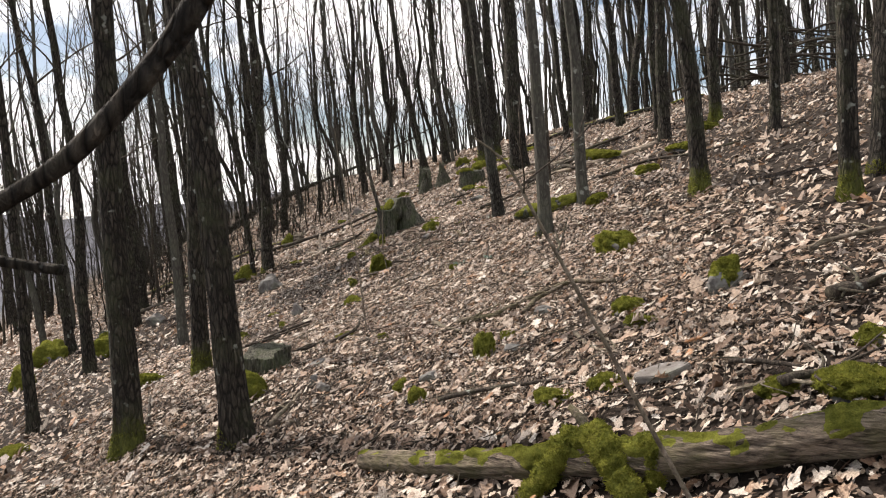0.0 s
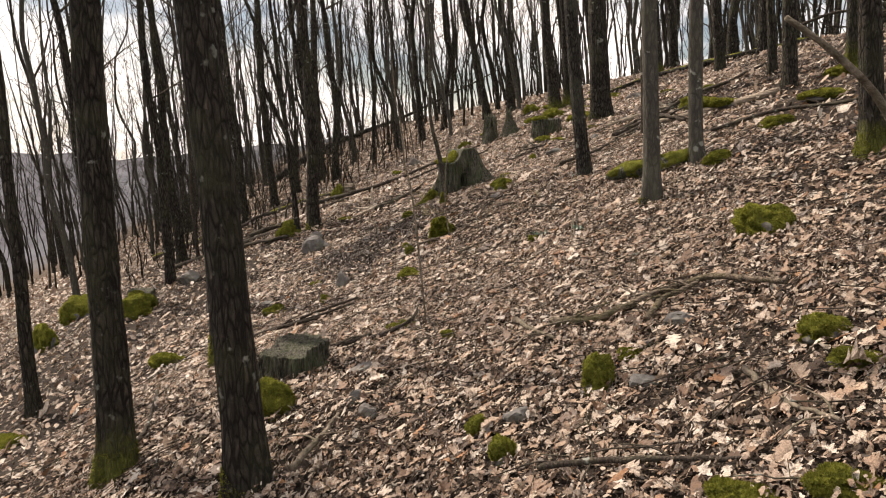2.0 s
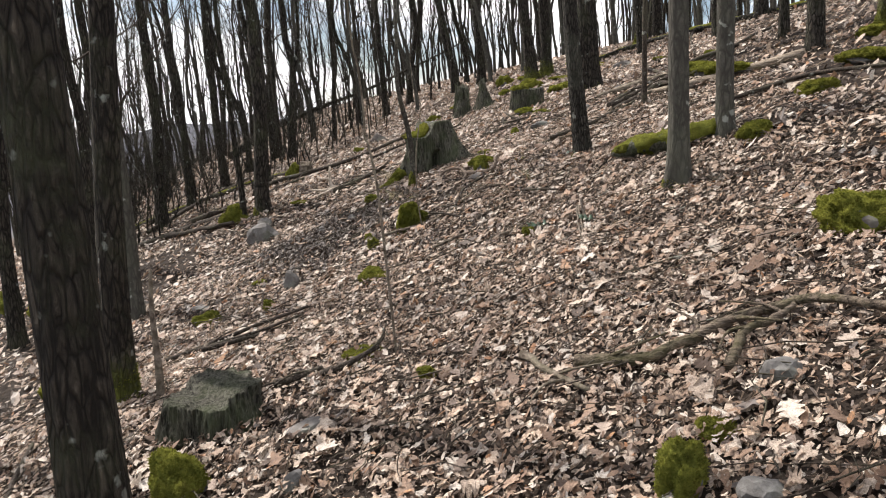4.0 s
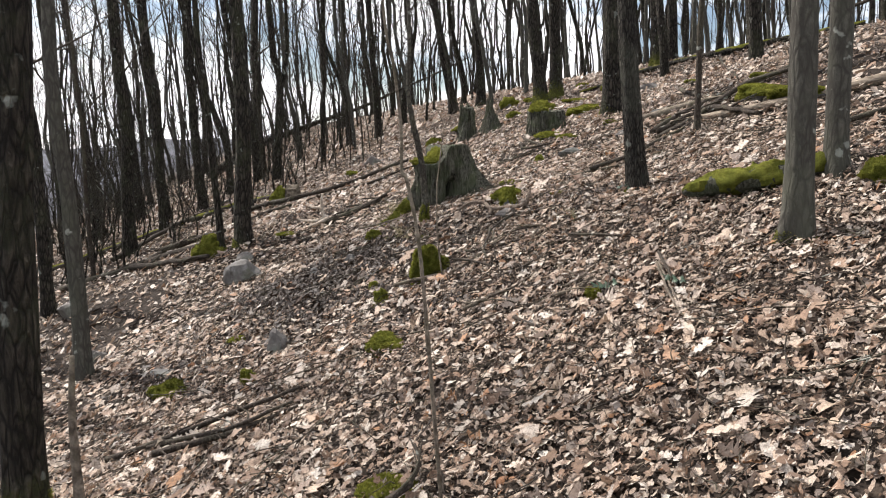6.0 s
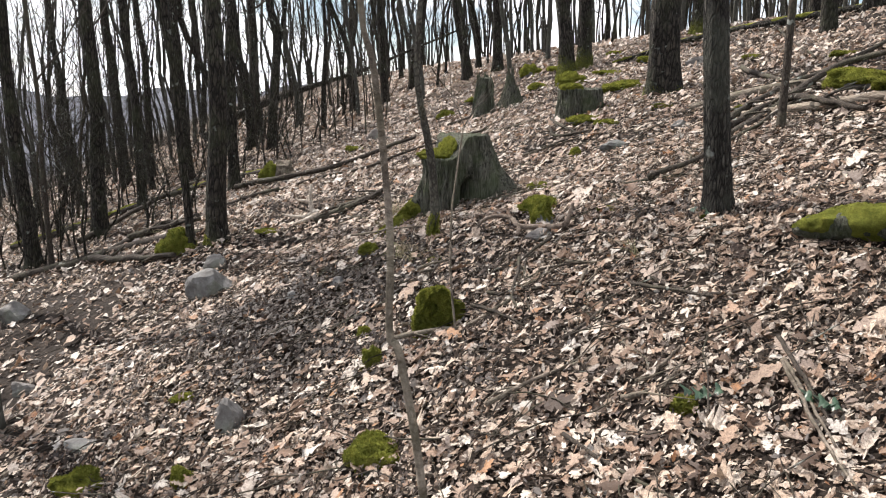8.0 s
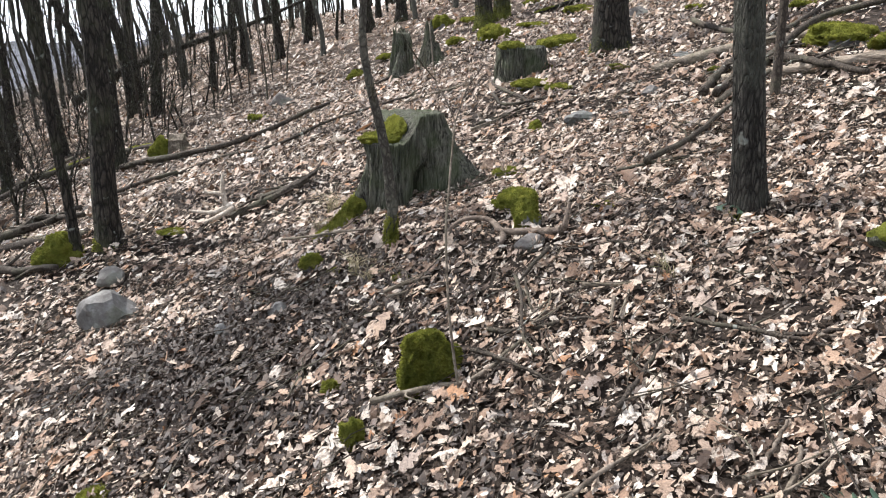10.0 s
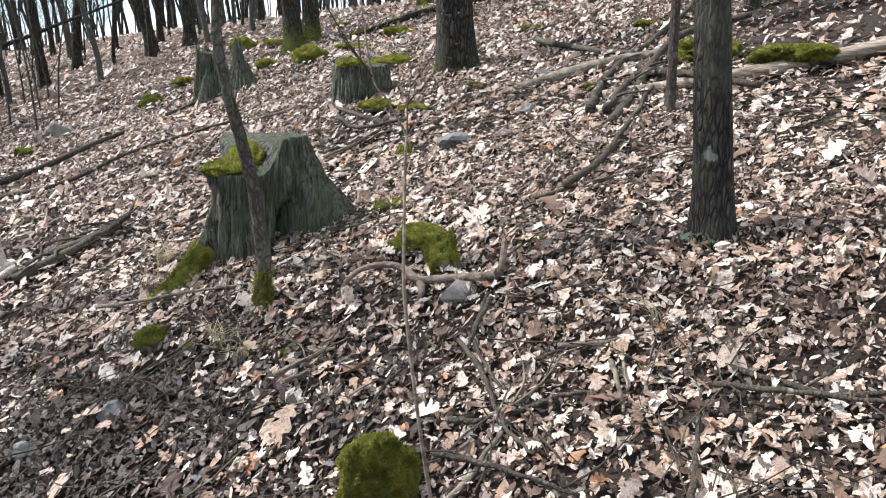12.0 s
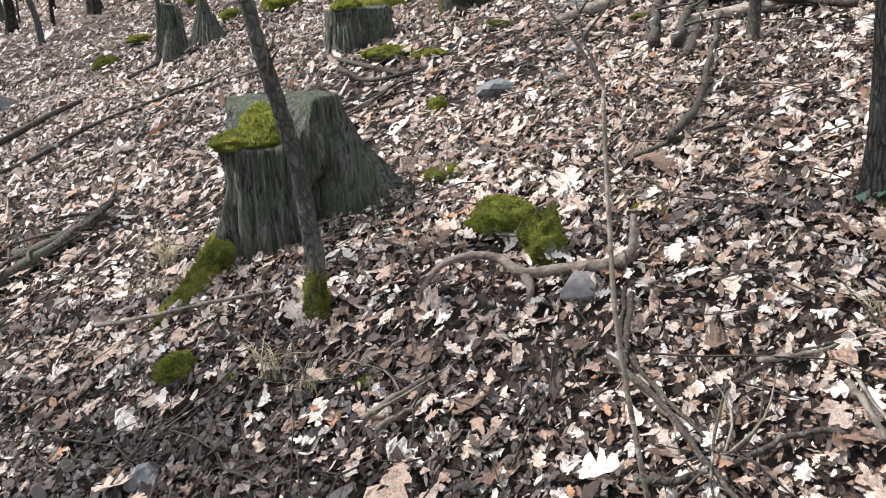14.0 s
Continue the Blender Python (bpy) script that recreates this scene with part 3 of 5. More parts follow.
stem("leaning_sapling", [(0.929, 2.332, 0.460), (0.772, 2.327, 0.751), (0.594, 2.347, 1.111), (0.465, 2.362, 1.378), (0.328, 2.377, 1.651), (0.259, 2.383, 1.789), (0.208, 2.388, 1.848), (0.154, 2.389, 1.889)],
     0.0088, "bare thin pale dead sapling leaning over the slope", seed=6, twigs=3, mat=DEADWOOD)
stem("thin_sapling", [(-0.664, 6.411, 0.576), (-0.708, 6.432, 1.072), (-0.746, 6.452, 1.456), (-0.786, 6.487, 1.647), (-0.802, 6.495, 1.679), (-0.807, 6.514, 1.825), (-0.837, 6.555, 2.033), (-0.858, 6.572, 2.112), (-0.884, 6.596, 2.360)],
     0.0068, "bare thin pale kinked sapling among dry leaves", seed=7, twigs=0, mat=DEADWOOD, tip=0.6)
stem("thin_sapling", [(-0.673, 9.041, 0.782), (-0.728, 9.070, 1.178), (-0.737, 9.156, 1.495), (-0.724, 9.198, 1.654), (-0.700, 9.252, 1.874), (-0.696, 9.263, 1.916), (-0.731, 9.307, 2.003), (-0.760, 9.339, 2.062), (-0.782, 9.371, 2.271)],
     0.0056, "bare thin kinked sapling beside a mossy stub", seed=8, twigs=2, mat=DEADWOOD)


stem("dead_stick", [(-1.93, 6.60, gz(-1.93, 6.60) - 0.02), (-1.94, 6.62, gz(-1.93, 6.6) + 0.2), (-1.97, 6.66, gz(-1.93, 6.6) + 0.45), (-1.98, 6.70, gz(-1.93, 6.6) + 0.68)], 0.024, "pale dead stick standing against an oak", "stick", twigs=0, mat=DEADWOOD)


for k in range(12):
    r2 = random.Random(700 + k)
    bx, by = r2.uniform(-4.2, -1.6), r2.uniform(17.5, 21.5)
    bz = gz(bx, by)
    dx = r2.uniform(-0.5, 0.5)
    stem("brush_stem", [(bx, by, bz - 0.05), (bx + 0.2 * dx, by, bz + 0.6), (bx + 0.7 * dx, by + 0.1, bz + 1.3), (bx + 1.3 * dx, by, bz + 2.0)], 0.014, "thin leafless stem of the undergrowth", "sapling", twigs=6, seed=710 + k, sides=6)


# a limb that hangs down from a tree behind the start of the walk
host = tree(0.95, -1.0, 0.09, -0.02, 13, label="dark oak with a low hanging limb", first=3.2, limbs=8)
o = host.location.copy()
sh = Shape()
q = [(0.95, -1.0, 3.2), (0.75, -0.1, 3.0), (0.30, 0.75, 2.62), (-0.05, 1.05, 2.25), (-0.200, 1.043, 2.051), (-0.255, 1.038, 1.971), (-0.294, 1.034, 1.914), (-0.365, 1.029, 1.835),
     (-0.443, 1.024, 1.764), (-0.526, 1.020, 1.715), (-0.618, 1.016, 1.664), (-0.815, 0.962, 1.592)]
line = curve_points([Vector(p) - o for p in q], 4)
sh.tube(line, [0.024 - 0.014 * i / (len(line) - 1) for i in range(len(line))], 12, 0.05, random.Random(3))
sh.tube(curve_points([Vector(p) - o for p in ((-0.637, 1.020, 1.659), (-0.577, 1.050, 1.643), (-0.513, 1.065, 1.628), (-0.470, 1.065, 1.620))], 3), [0.008] * 10, 8, 0.06, random.Random(4))
part("low_limb", sh.mesh("low_limb", BARK), host, "bare drooping limb")


# the stand behind: variants copied over the slope, dense towards the crest
def wood_variant(seed, r, height, bark, limbs, first=2.0, plain=False):
    rng = random.Random(seed)
    top = thing("tree", 0, 0, 0, "slender leafless tree of the dense stand", "tree", "trees of the stand")
    pts = trunk_path(rng, (rng.uniform(-0.07, 0.01), rng.uniform(-.03, .03)), height, rng.uniform(0.08, 0.22))
    v, f, line = trunk_mesh(rng, pts, r, height, 5 if plain else 9, 1 if plain else 2, bark)
    part("trunk", mesh_of("trunk", v, f, bark), top)
    if seed % 2 and height > 6:        # every other one forks
        base = next(p for p in line if p.z >= rng.uniform(1.2, 4.5))
        a, b = rng.uniform(0, 6.28), rng.uniform(0.1, 0.22)
        s2 = Shape()
        q = [base + Vector((math.cos(a) * b * t + 0.08 * math.sin(1.7 * t), math.sin(a) * b * t, t)) for t in (0, 0.4, 1.0, 2.0, 3.5, 5.5)]
        s2.tube(curve_points(q, 2), [r * 0.62 * (1 - 0.8 * i / 10) for i in range(11)], 7, 0.05, rng, cap=False)
        part("second_stem", s2.mesh("second_stem", bark), top)
    sh = Shape()
    for k in range(limbs):
        h = first + (height * 0.95 - first) * ((k + rng.random()) / limbs)
        base = min(line, key=lambda p: abs(p.z - h))
        a = rng.uniform(0, 2 * math.pi)
        limb_arrays(sh, rng, base, Vector((math.cos(a), math.sin(a), rng.uniform(0.5, 2.2))), rng.uniform(0.8, 2.4), r * rng.uniform(0.13, 0.34), 0, 2 if plain else 3, plain)
    tagged(part("crown", sh.mesh("crown", TWIG), top), kind="stuff")
    return top


def joined_arrays(top):
    vs, ls, base = [], [], 0
    for o in top.children:
        me = o.data
        co = np.empty(len(me.vertices) * 3, np.float32)
        me.vertices.foreach_get("co", co)
        quads = [tuple(p.vertices) for p in me.polygons if len(p.vertices) == 4]
        vs.append(co.reshape(-1, 3))
        ls.append(np.array(quads).ravel() + base)
        base += len(me.vertices)
    return np.concatenate(vs), np.concatenate(ls)


KINDS = [(0.060, 13, BARK, 11), (0.080, 14, BARK, 12), (0.045, 11.5, SMOOTH, 11), (0.095, 15, BARK, 12), (0.040, 10, SMOOTH, 10), (0.065, 13.5, SMOOTH, 11), (0.032, 9, BARK, 10), (0.050, 12, SMOOTH, 11), (0.066, 13, BARK, 11), (0.036, 10, TWIG, 10)]
VARIANTS = [wood_variant(40 + k, r, h, b, n) for k, (r, h, b, n) in enumerate(KINDS)]
PLAIN = []
for k, (r, h, b, n) in enumerate(KINDS):        # the same trees with fewer faces, for the far stand
    t = wood_variant(40 + k, r, h, b, n, plain=True)
    PLAIN.append(joined_arrays(t))
    for o in list(t.children) + [t]:
        bpy.data.objects.remove(o)
rng = random.Random(77)
spots = []
tries = 0
while len(spots) < 660 and tries < 90000:
    tries += 1
    y = rng.uniform(6, 60)
    x = rng.uniform(-11 - 0.60 * y, 6 + 0.55 * y)
    u = (0.3364 * x + 0.1266 * (y - 8)) / 0.3594
    if x > -4.3 and y < 17.5 - 0.3 * abs(x) and u < 6.5:
        continue
    if -3.7 < x < 2.2 and y < 20.5:
        continue
    if x > -6.2 and y < 13.5:
        continue
    if x < -5 and y < 30 and rng.random() < 0.62:
        continue
    gap = 0.68 if y < 32 else 1.0
    if x < -6 and y < 24:
        gap = 1.05
    if any((x - a) ** 2 + (y - b) ** 2 < gap * gap for a, b in spots + PLACED):
        continue
    spots.append((x, y))
for k in range(14):                     # a few more behind the start
    spots.append((rng.uniform(-12, 10), rng.uniform(-12, -3)))
spots.sort(key=lambda q: math.hypot(q[0] + 0.8, q[1] - 7))
first_done = set()
far_v, far_l, far_n = [], [], 0
for n_tree, (x, y) in enumerate(spots):
    k = rng.randrange(len(VARIANTS))
    s = rng.uniform(0.85, 1.2)
    m = pose(x, y, gz(x, y), rng.uniform(-2, 2), rng.uniform(-4, 2), rng.uniform(-40, 40)) @ Matrix.Diagonal((s, s, rng.uniform(0.9, 1.15), 1))
    if n_tree < 160 or k not in first_done:
        if k not in first_done:
            first_done.add(k)
            VARIANTS[k].matrix_world = m
        else:
            c = copy_thing(VARIANTS[k], Matrix())
            c.matrix_world = m
        continue
    v, l = PLAIN[k]
    mm = np.array(m)
    far_v.append(v @ mm[:3, :3].T + mm[:3, 3])
    far_l.append(l + far_n)
    far_n += len(v)
# thin undergrowth stems below the crowns of the far stand
r3 = random.Random(91)
UNDER = [wood_variant(60 + 2 * k, 0.020 + 0.006 * k, 4.2 + 0.9 * k, TWIG, 13, 0.5, True) for k in range(3)]
for k, (x, y) in enumerate(((-6.6, 16.1), (-4.6, 20.2), (-7.2, 18.3))):
    UNDER[k].matrix_world = pose(x, y, gz(x, y))
UNDER_DATA = [joined_arrays(t) for t in UNDER]
for k in range(90):
    y = r3.uniform(19, 40)
    x = r3.uniform(-4 - 0.42 * y, 3.0) if y > 21.5 else r3.uniform(-12, -4)
    m = np.array(pose(x, y, gz(x, y), r3.uniform(-5, 5), r3.uniform(-9, 6), r3.uniform(0, 360)))
    v, l = UNDER_DATA[k % 3]
    far_v.append(v @ m[:3, :3].T + m[:3, 3])
    far_l.append(l + far_n)
    far_n += len(v)
for k in range(170):                    # low brush on the downhill side
    y = r3.uniform(13.5, 24)
    x = r3.uniform(-3.4 - 0.36 * (y - 13.5) - 3.5, -3.4 + 0.12 * (y - 13.5))
    f = r3.uniform(0.16, 0.42)
    m = np.array(pose(x, y, gz(x, y), r3.uniform(-14, 14), r3.uniform(-20, 12), r3.uniform(0, 360)) @ Matrix.Diagonal((0.55, 0.55, f, 1)))
    v, l = UNDER_DATA[k % 3]
    far_v.append(v @ m[:3, :3].T + m[:3, 3])
    far_l.append(l + far_n)
    far_n += len(v)
far = new("far_woods", mesh_arrays("far_woods", np.concatenate(far_v), np.concatenate(far_l), 4, BARK, True))
tagged(far, "far leafless trees of the wood along the crest", "woods", kind="stuff")


# ---------------------------------------------------------------- stones and moss
STONE_SEED = [0]


def cut_faces(seed, n=13):
    """Radii of a broken stone: a ball cut by random planes."""
    rng = random.Random(seed)
    r = np.full(len(ICO3_V), 1.2)
    for _ in range(n):
        v = Vector((rng.gauss(0, 1), rng.gauss(0, 1), rng.gauss(0, 0.8))).normalized()
        d = ICO3_V @ np.array(v)
        r = np.minimum(r, np.where(d > 0.05, rng.uniform(0.68, 0.92) / np.maximum(d, 0.05), 9.0))
    return r


def bare_stone(x, y, w, h):
    STONE_SEED[0] += 1
    s = STONE_SEED[0]
    rng = random.Random(s)
    d = bumps(ICO3_V, s, 1.6, 4) * 0.14
    v = ICO3_V * (cut_faces(s + 5, 10) * 1.08 + d)[:, None] * np.array([w * 0.52, w * 0.42, max(0.45 * h, h - 0.25 * w) * 0.8])
    cy = y + w * 0.3
    top = thing("stone", x, cy, gz(x, cy) + h * 0.16, "weathered grey stone lying among dry leaves", "stone", "loose stones", rz=rng.uniform(-25, 25))
    part("rock", mesh_of("rock", v, ICO3_F, STONE, False), top)
    return top


def flat_slab(x, y, w, d, t, tilt, label):
    """A thin broken slab with chipped edges."""
    STONE_SEED[0] += 1
    rng = random.Random(STONE_SEED[0])
    bm = bmesh.new()
    n = 9
    ring = [((0.5 + rng.uniform(-0.09, 0.06)) * w * math.cos(6.283 * k / n), (0.5 + rng.uniform(-0.09, 0.06)) * d * math.sin(6.283 * k / n)) for k in range(n)]
    lo = [bm.verts.new((a, b, -t / 2)) for a, b in ring]
    hi = [bm.verts.new((a * 0.96, b * 0.95, t / 2 + rng.uniform(-0.004, 0.004))) for a, b in ring]
    bm.faces.new(hi)
    bm.faces.new(lo[::-1])
    for k in range(n):
        bm.faces.new((lo[k], lo[(k + 1) % n], hi[(k + 1) % n], hi[k]))
    bmesh.ops.bevel(bm, geom=bm.edges[:], offset=t * 0.14, segments=2, affect="EDGES")
    me = bpy.data.meshes.new("rock")
    bm.to_mesh(me)
    bm.free()
    me.materials.append(STONE)
    top = tagged(new("stone_slab"), label, "stone")
    top.matrix_world = pose(x, y, gz(x, y) + t / 2 + 0.025, 6, -tilt, rng.uniform(-10, 10))
    part("rock", me, top)
    return top


def mossy_stone(x, y, w, h, cover=0.0, dense=1.0, label="stone under a rounded cushion of green moss"):
    STONE_SEED[0] += 1
    s = STONE_SEED[0]
    rng = random.Random(s)
    d = bumps(ICO_V, s, 1.0, 4) * 0.42
    hz = max(0.38 * h, h - 0.3 * w)
    size = np.array([w * 0.5, w * 0.44, hz * 0.85])
    stone = ICO_V * (1 + d)[:, None] * size
    patch = bumps(ICO_V, s + 50, 1.5, 3)
    m = np.clip((ICO_V[:, 2] + 0.75 * patch + 0.22 + cover - 0.25 * ICO_V[:, 0]) * 2.2, -1, 1)
    lump = bumps(ICO_V, s + 90, 5.0, 3)
    r = (1 + d) * np.where(m > 0, 1.0 + m * (0.13 + 0.16 * lump), 1.0 + 0.12 * m)
    mv = ICO_V * r[:, None] * size
    cy = y + w * 0.3
    top = thing("mossy_stone", x, cy, gz(x, cy) + hz * 0.22, label, "stone", "mossy stones", rz=rng.uniform(-20, 20))
    part("rock", mesh_of("rock", stone, ICO_F, STONE), top)
    sh = Shape()
    sh.add([Vector(p) for p in mv], ICO_F)
    mossy = [f for f in ICO_F if min(m[i] for i in f) > 0.05]
    if mossy:
        cnt = int(min(2600, 500 + 30000 * w * w))
        fv, ff = fuzz([Vector(p) for p in mv], mossy, int(cnt * 2 * dense), 0.007 + 0.016 * w, rng)
        sh.add(fv, ff)
    part("moss", sh.mesh("moss", MOSS), top, "bright green moss cushion")
    return top


bare_stone(-0.09, 4.69, 0.119, 0.086)
bare_stone(-0.21, 9.90, 0.140, 0.086)
bare_stone(-0.84, 5.15, 0.087, 0.087)
bare_stone(-0.95, 5.36, 0.090, 0.077)
flat_slab(-0.99, 5.77, 0.17, 0.10, 0.022, 18, "small pale flat slab on the leaves")
bare_stone(-1.47, 10.25, 0.090, 0.075)
bare_stone(-1.76, 10.26, 0.085, 0.078)
bare_stone(-1.76, 8.84, 0.128, 0.166)
bare_stone(-1.93, 16.72, 0.266, 0.232)
bare_stone(-2.56, 11.03, 0.316, 0.251)
bare_stone(-2.56, 9.01, 0.182, 0.073)
bare_stone(-2.73, 11.69, 0.193, 0.147)
bare_stone(-3.67, 10.38, 0.153, 0.119)
bare_stone(-4.68, 12.00, 0.296, 0.222)
bare_stone(0.45, 4.67, 0.120, 0.080)
bare_stone(0.52, 11.61, 0.189, 0.135)
bare_stone(0.70, 5.20, 0.119, 0.107)
bare_stone(0.77, 11.43, 0.122, 0.073)
flat_slab(1.03, 3.56, 0.30, 0.16, 0.035, 12, "flat grey slab lying on the leaves")
bare_stone(1.04, 11.64, 0.125, 0.094)
bare_stone(1.57, 12.28, 0.158, 0.088)
bare_stone(2.09, 14.69, 0.304, 0.182)
mossy_stone(-0.09, 10.96, 0.212, 0.090)
mossy_stone(-0.16, 4.43, 0.103, 0.112)
mossy_stone(-0.17, 10.40, 0.228, 0.147)
mossy_stone(-0.18, 10.14, 0.149, 0.167)
mossy_stone(-0.28, 4.71, 0.083, 0.083)
mossy_stone(-0.50, 6.05, 0.078, 0.072)
mossy_stone(-0.84, 6.54, 0.200, 0.083)
mossy_stone(-0.84, 10.07, 0.077, 0.044)
mossy_stone(-0.93, 17.07, 0.229, 0.183)
mossy_stone(-1.00, 8.15, 0.197, 0.129)
mossy_stone(-1.10, 9.01, 0.088, 0.110)
mossy_stone(-1.18, 10.42, 0.054, 0.042)
mossy_stone(-1.18, 9.41, 0.074, 0.074)
mossy_stone(-1.30, 10.59, 0.112, 0.105)
mossy_stone(-1.42, 5.47, 0.193, 0.201)
mossy_stone(-1.84, 8.45, 0.086, 0.091)
mossy_stone(-2.13, 9.28, 0.137, 0.065)
mossy_stone(-2.39, 12.17, 0.200, 0.060)
mossy_stone(-2.39, 8.61, 0.190, 0.130)
mossy_stone(-3.05, 7.59, 0.275, 0.193)
mossy_stone(-3.29, 12.28, 0.333, 0.283)
mossy_stone(-3.30, 15.91, 0.229, 0.270)
mossy_stone(-4.04, 6.84, 0.311, 0.156)
mossy_stone(-4.96, 10.92, 0.458, 0.360)
mossy_stone(-6.14, 10.66, 0.322, 0.402)
mossy_stone(-6.42, 12.06, 0.545, 0.454)
mossy_stone(0.09, 7.95, 0.065, 0.076)
mossy_stone(0.21, 10.09, 0.107, 0.051)
mossy_stone(0.24, 11.72, 0.093, 0.093)
mossy_stone(0.26, 4.76, 0.114, 0.177)
mossy_stone(0.44, 16.89, 0.282, 0.166)
mossy_stone(0.44, 5.02, 0.118, 0.068)
mossy_stone(0.51, 19.18, 0.337, 0.278)
mossy_stone(0.52, 12.80, 0.332, 0.128)
mossy_stone(0.55, 3.69, 0.171, 0.099)
mossy_stone(0.77, 13.47, 0.128, 0.070)
mossy_stone(0.81, 3.63, 0.169, 0.092)
mossy_stone(0.82, 16.28, 0.360, 0.251)
mossy_stone(1.12, 4.58, 0.162, 0.118)
mossy_stone(1.13, 4.30, 0.154, 0.096)
mossy_stone(1.15, 12.59, 0.165, 0.083)
mossy_stone(1.19, 14.42, 0.453, 0.233)
mossy_stone(1.37, 3.01, 0.146, 0.101)
mossy_stone(1.42, 6.14, 0.274, 0.223)
mossy_stone(1.57, 11.66, 0.135, 0.068)
mossy_stone(1.58, 2.81, 0.272, 0.151)
mossy_stone(1.64, 4.37, 0.195, 0.195, -0.55)
mossy_stone(1.66, 8.12, 0.203, 0.168)
mossy_stone(1.84, 3.18, 0.130, 0.106)
mossy_stone(2.35, 11.37, 0.424, 0.220)
mossy_stone(2.40, 8.78, 0.281, 0.155)
mossy_stone(2.47, 10.68, 0.527, 0.223)
mossy_stone(2.49, 14.15, 0.194, 0.091)
mossy_stone(2.84, 12.79, 0.209, 0.094)
mossy_stone(3.04, 9.26, 0.386, 0.180)
mossy_stone(3.53, 10.16, 0.317, 0.173)
mossy_stone(0.94, 18.74, 0.33, 0.16, 0.3)
mossy_stone(1.80, 18.48, 0.23, 0.13, 0.3)
mossy_stone(1.97, 16.28, 0.41, 0.20, 0.1)
mossy_stone(1.41, 16.32, 0.40, 0.09, 0.4)
mossy_stone(0.65, 12.56, 0.22, 0.08, 0.5)
mossy_stone(-2.20, 16.26, 0.23, 0.13, 0.3)
mossy_stone(-0.46, 17.79, 0.29, 0.12, 0.3)


# ---------------------------------------------------------------- fallen branches
def fallen_branch(pts, r, mat=None, label="", lift=0.0):
    rng = random.Random(int(1000 * abs(pts[0][0]) + 77 * abs(pts[-1][1])))
    mat = mat or (DEADWOOD if rng.random() < 0.35 and r < 0.02 else TWIG)
    r = r * (0.85 if r > 0.02 else 1.0)
    line = curve_points([Vector((x, y, 0)) for x, y in pts], 7)
    n = len(line)
    o = Vector((line[0].x, line[0].y, gz(line[0].x, line[0].y)))
    ph = rng.uniform(0, 6)
    q = []
    for i, p in enumerate(line):
        jig = r * 0.5
        x, y = p.x + rng.uniform(-jig, jig), p.y + rng.uniform(-jig, jig)
        q.append(Vector((x, y, gz(x, y) + r * 0.75 + 0.042 + lift + 0.016 * math.sin(3.1 * i / n + ph))) - o)
    top = thing("fallen_branch", o.x, o.y, o.z, label or ("bare grey dead branch on the leaf litter" if mat is DEADWOOD else "dark fallen branch on the leaf litter"), "branch", "fallen branches")
    sh = Shape()
    sh.tube(q, [r * (1.1 - 0.5 * i / (n - 1)) * rng.uniform(0.88, 1.1) for i in range(n)], 9, 0.08, rng)
    part("stick", sh.mesh("stick", mat), top)
    if r > 0.009:
        for _ in range(2 if r < 0.02 else 4):
            i = rng.randint(1, n - 2)
            a = rng.uniform(0, 6.28)
            s2 = Shape()
            s2.tube(curve_points([q[i], q[i] + Vector((math.cos(a) * .1, math.sin(a) * .1, .03 + .04 * math.cos(a))), q[i] + Vector((math.cos(a + .4) * .24, math.sin(a + .4) * .24, .05 + .09 * math.cos(a)))], 3),
                    [r * 0.42, r * 0.38, r * 0.34, r * 0.3, r * 0.25, r * 0.2, r * 0.15], 6, 0.08, rng)
            part("side_twig", s2.mesh("side_twig", mat), top)
    return top


fallen_branch([(0.11, 5.76), (0.31, 5.63), (0.49, 5.64), (0.64, 5.67), (0.80, 5.63), (0.94, 5.56), (1.06, 5.35), (1.16, 5.15)], 0.028, LOGWOOD, "long brown barkless branch on the leaf litter")
fallen_branch([(0.56, 5.33), (0.67, 5.52), (0.78, 5.52), (0.86, 5.57)], 0.018, LOGWOOD, "short brown side piece of a fallen branch")
fallen_branch([(-0.09, 5.94), (0.11, 5.49)], 0.0165)
fallen_branch([(-4.99, 13.40), (-4.46, 13.59), (-4.15, 14.26), (-3.42, 13.33)], 0.0467)
fallen_branch([(-1.93, 12.03), (-1.65, 12.11), (-1.32, 12.29)], 0.0374)
fallen_branch([(-4.38, 13.81), (-3.97, 13.81), (-3.64, 14.06)], 0.0477)
fallen_branch([(-3.40, 14.25), (-2.72, 14.00)], 0.0302)
fallen_branch([(1.24, 11.11), (1.59, 11.40), (1.87, 11.60)], 0.0299)
fallen_branch([(2.12, 13.47), (2.05, 12.40), (2.10, 11.74)], 0.0305)
fallen_branch([(1.78, 11.42), (1.86, 11.08), (1.97, 10.67)], 0.0343)
fallen_branch([(4.10, 18.27), (3.05, 14.64), (2.60, 12.91)], 0.0210)
fallen_branch([(0.50, 10.35), (0.79, 10.51), (1.12, 10.78), (1.51, 11.11), (1.95, 11.49)], 0.0201)
fallen_branch([(0.36, 10.38), (0.73, 10.33), (1.08, 10.22), (1.42, 10.12)], 0.0093)
fallen_branch([(-0.16, 9.78), (-0.28, 9.66), (-0.38, 9.55)], 0.0090)
fallen_branch([(-0.35, 9.53), (-0.37, 9.36), (-0.37, 9.22)], 0.0094)
fallen_branch([(-0.28, 9.36), (-0.14, 9.35), (-0.01, 9.33), (0.16, 9.25)], 0.0063)
fallen_branch([(-0.93, 9.93), (-0.82, 9.94), (-0.71, 9.95)], 0.0100)
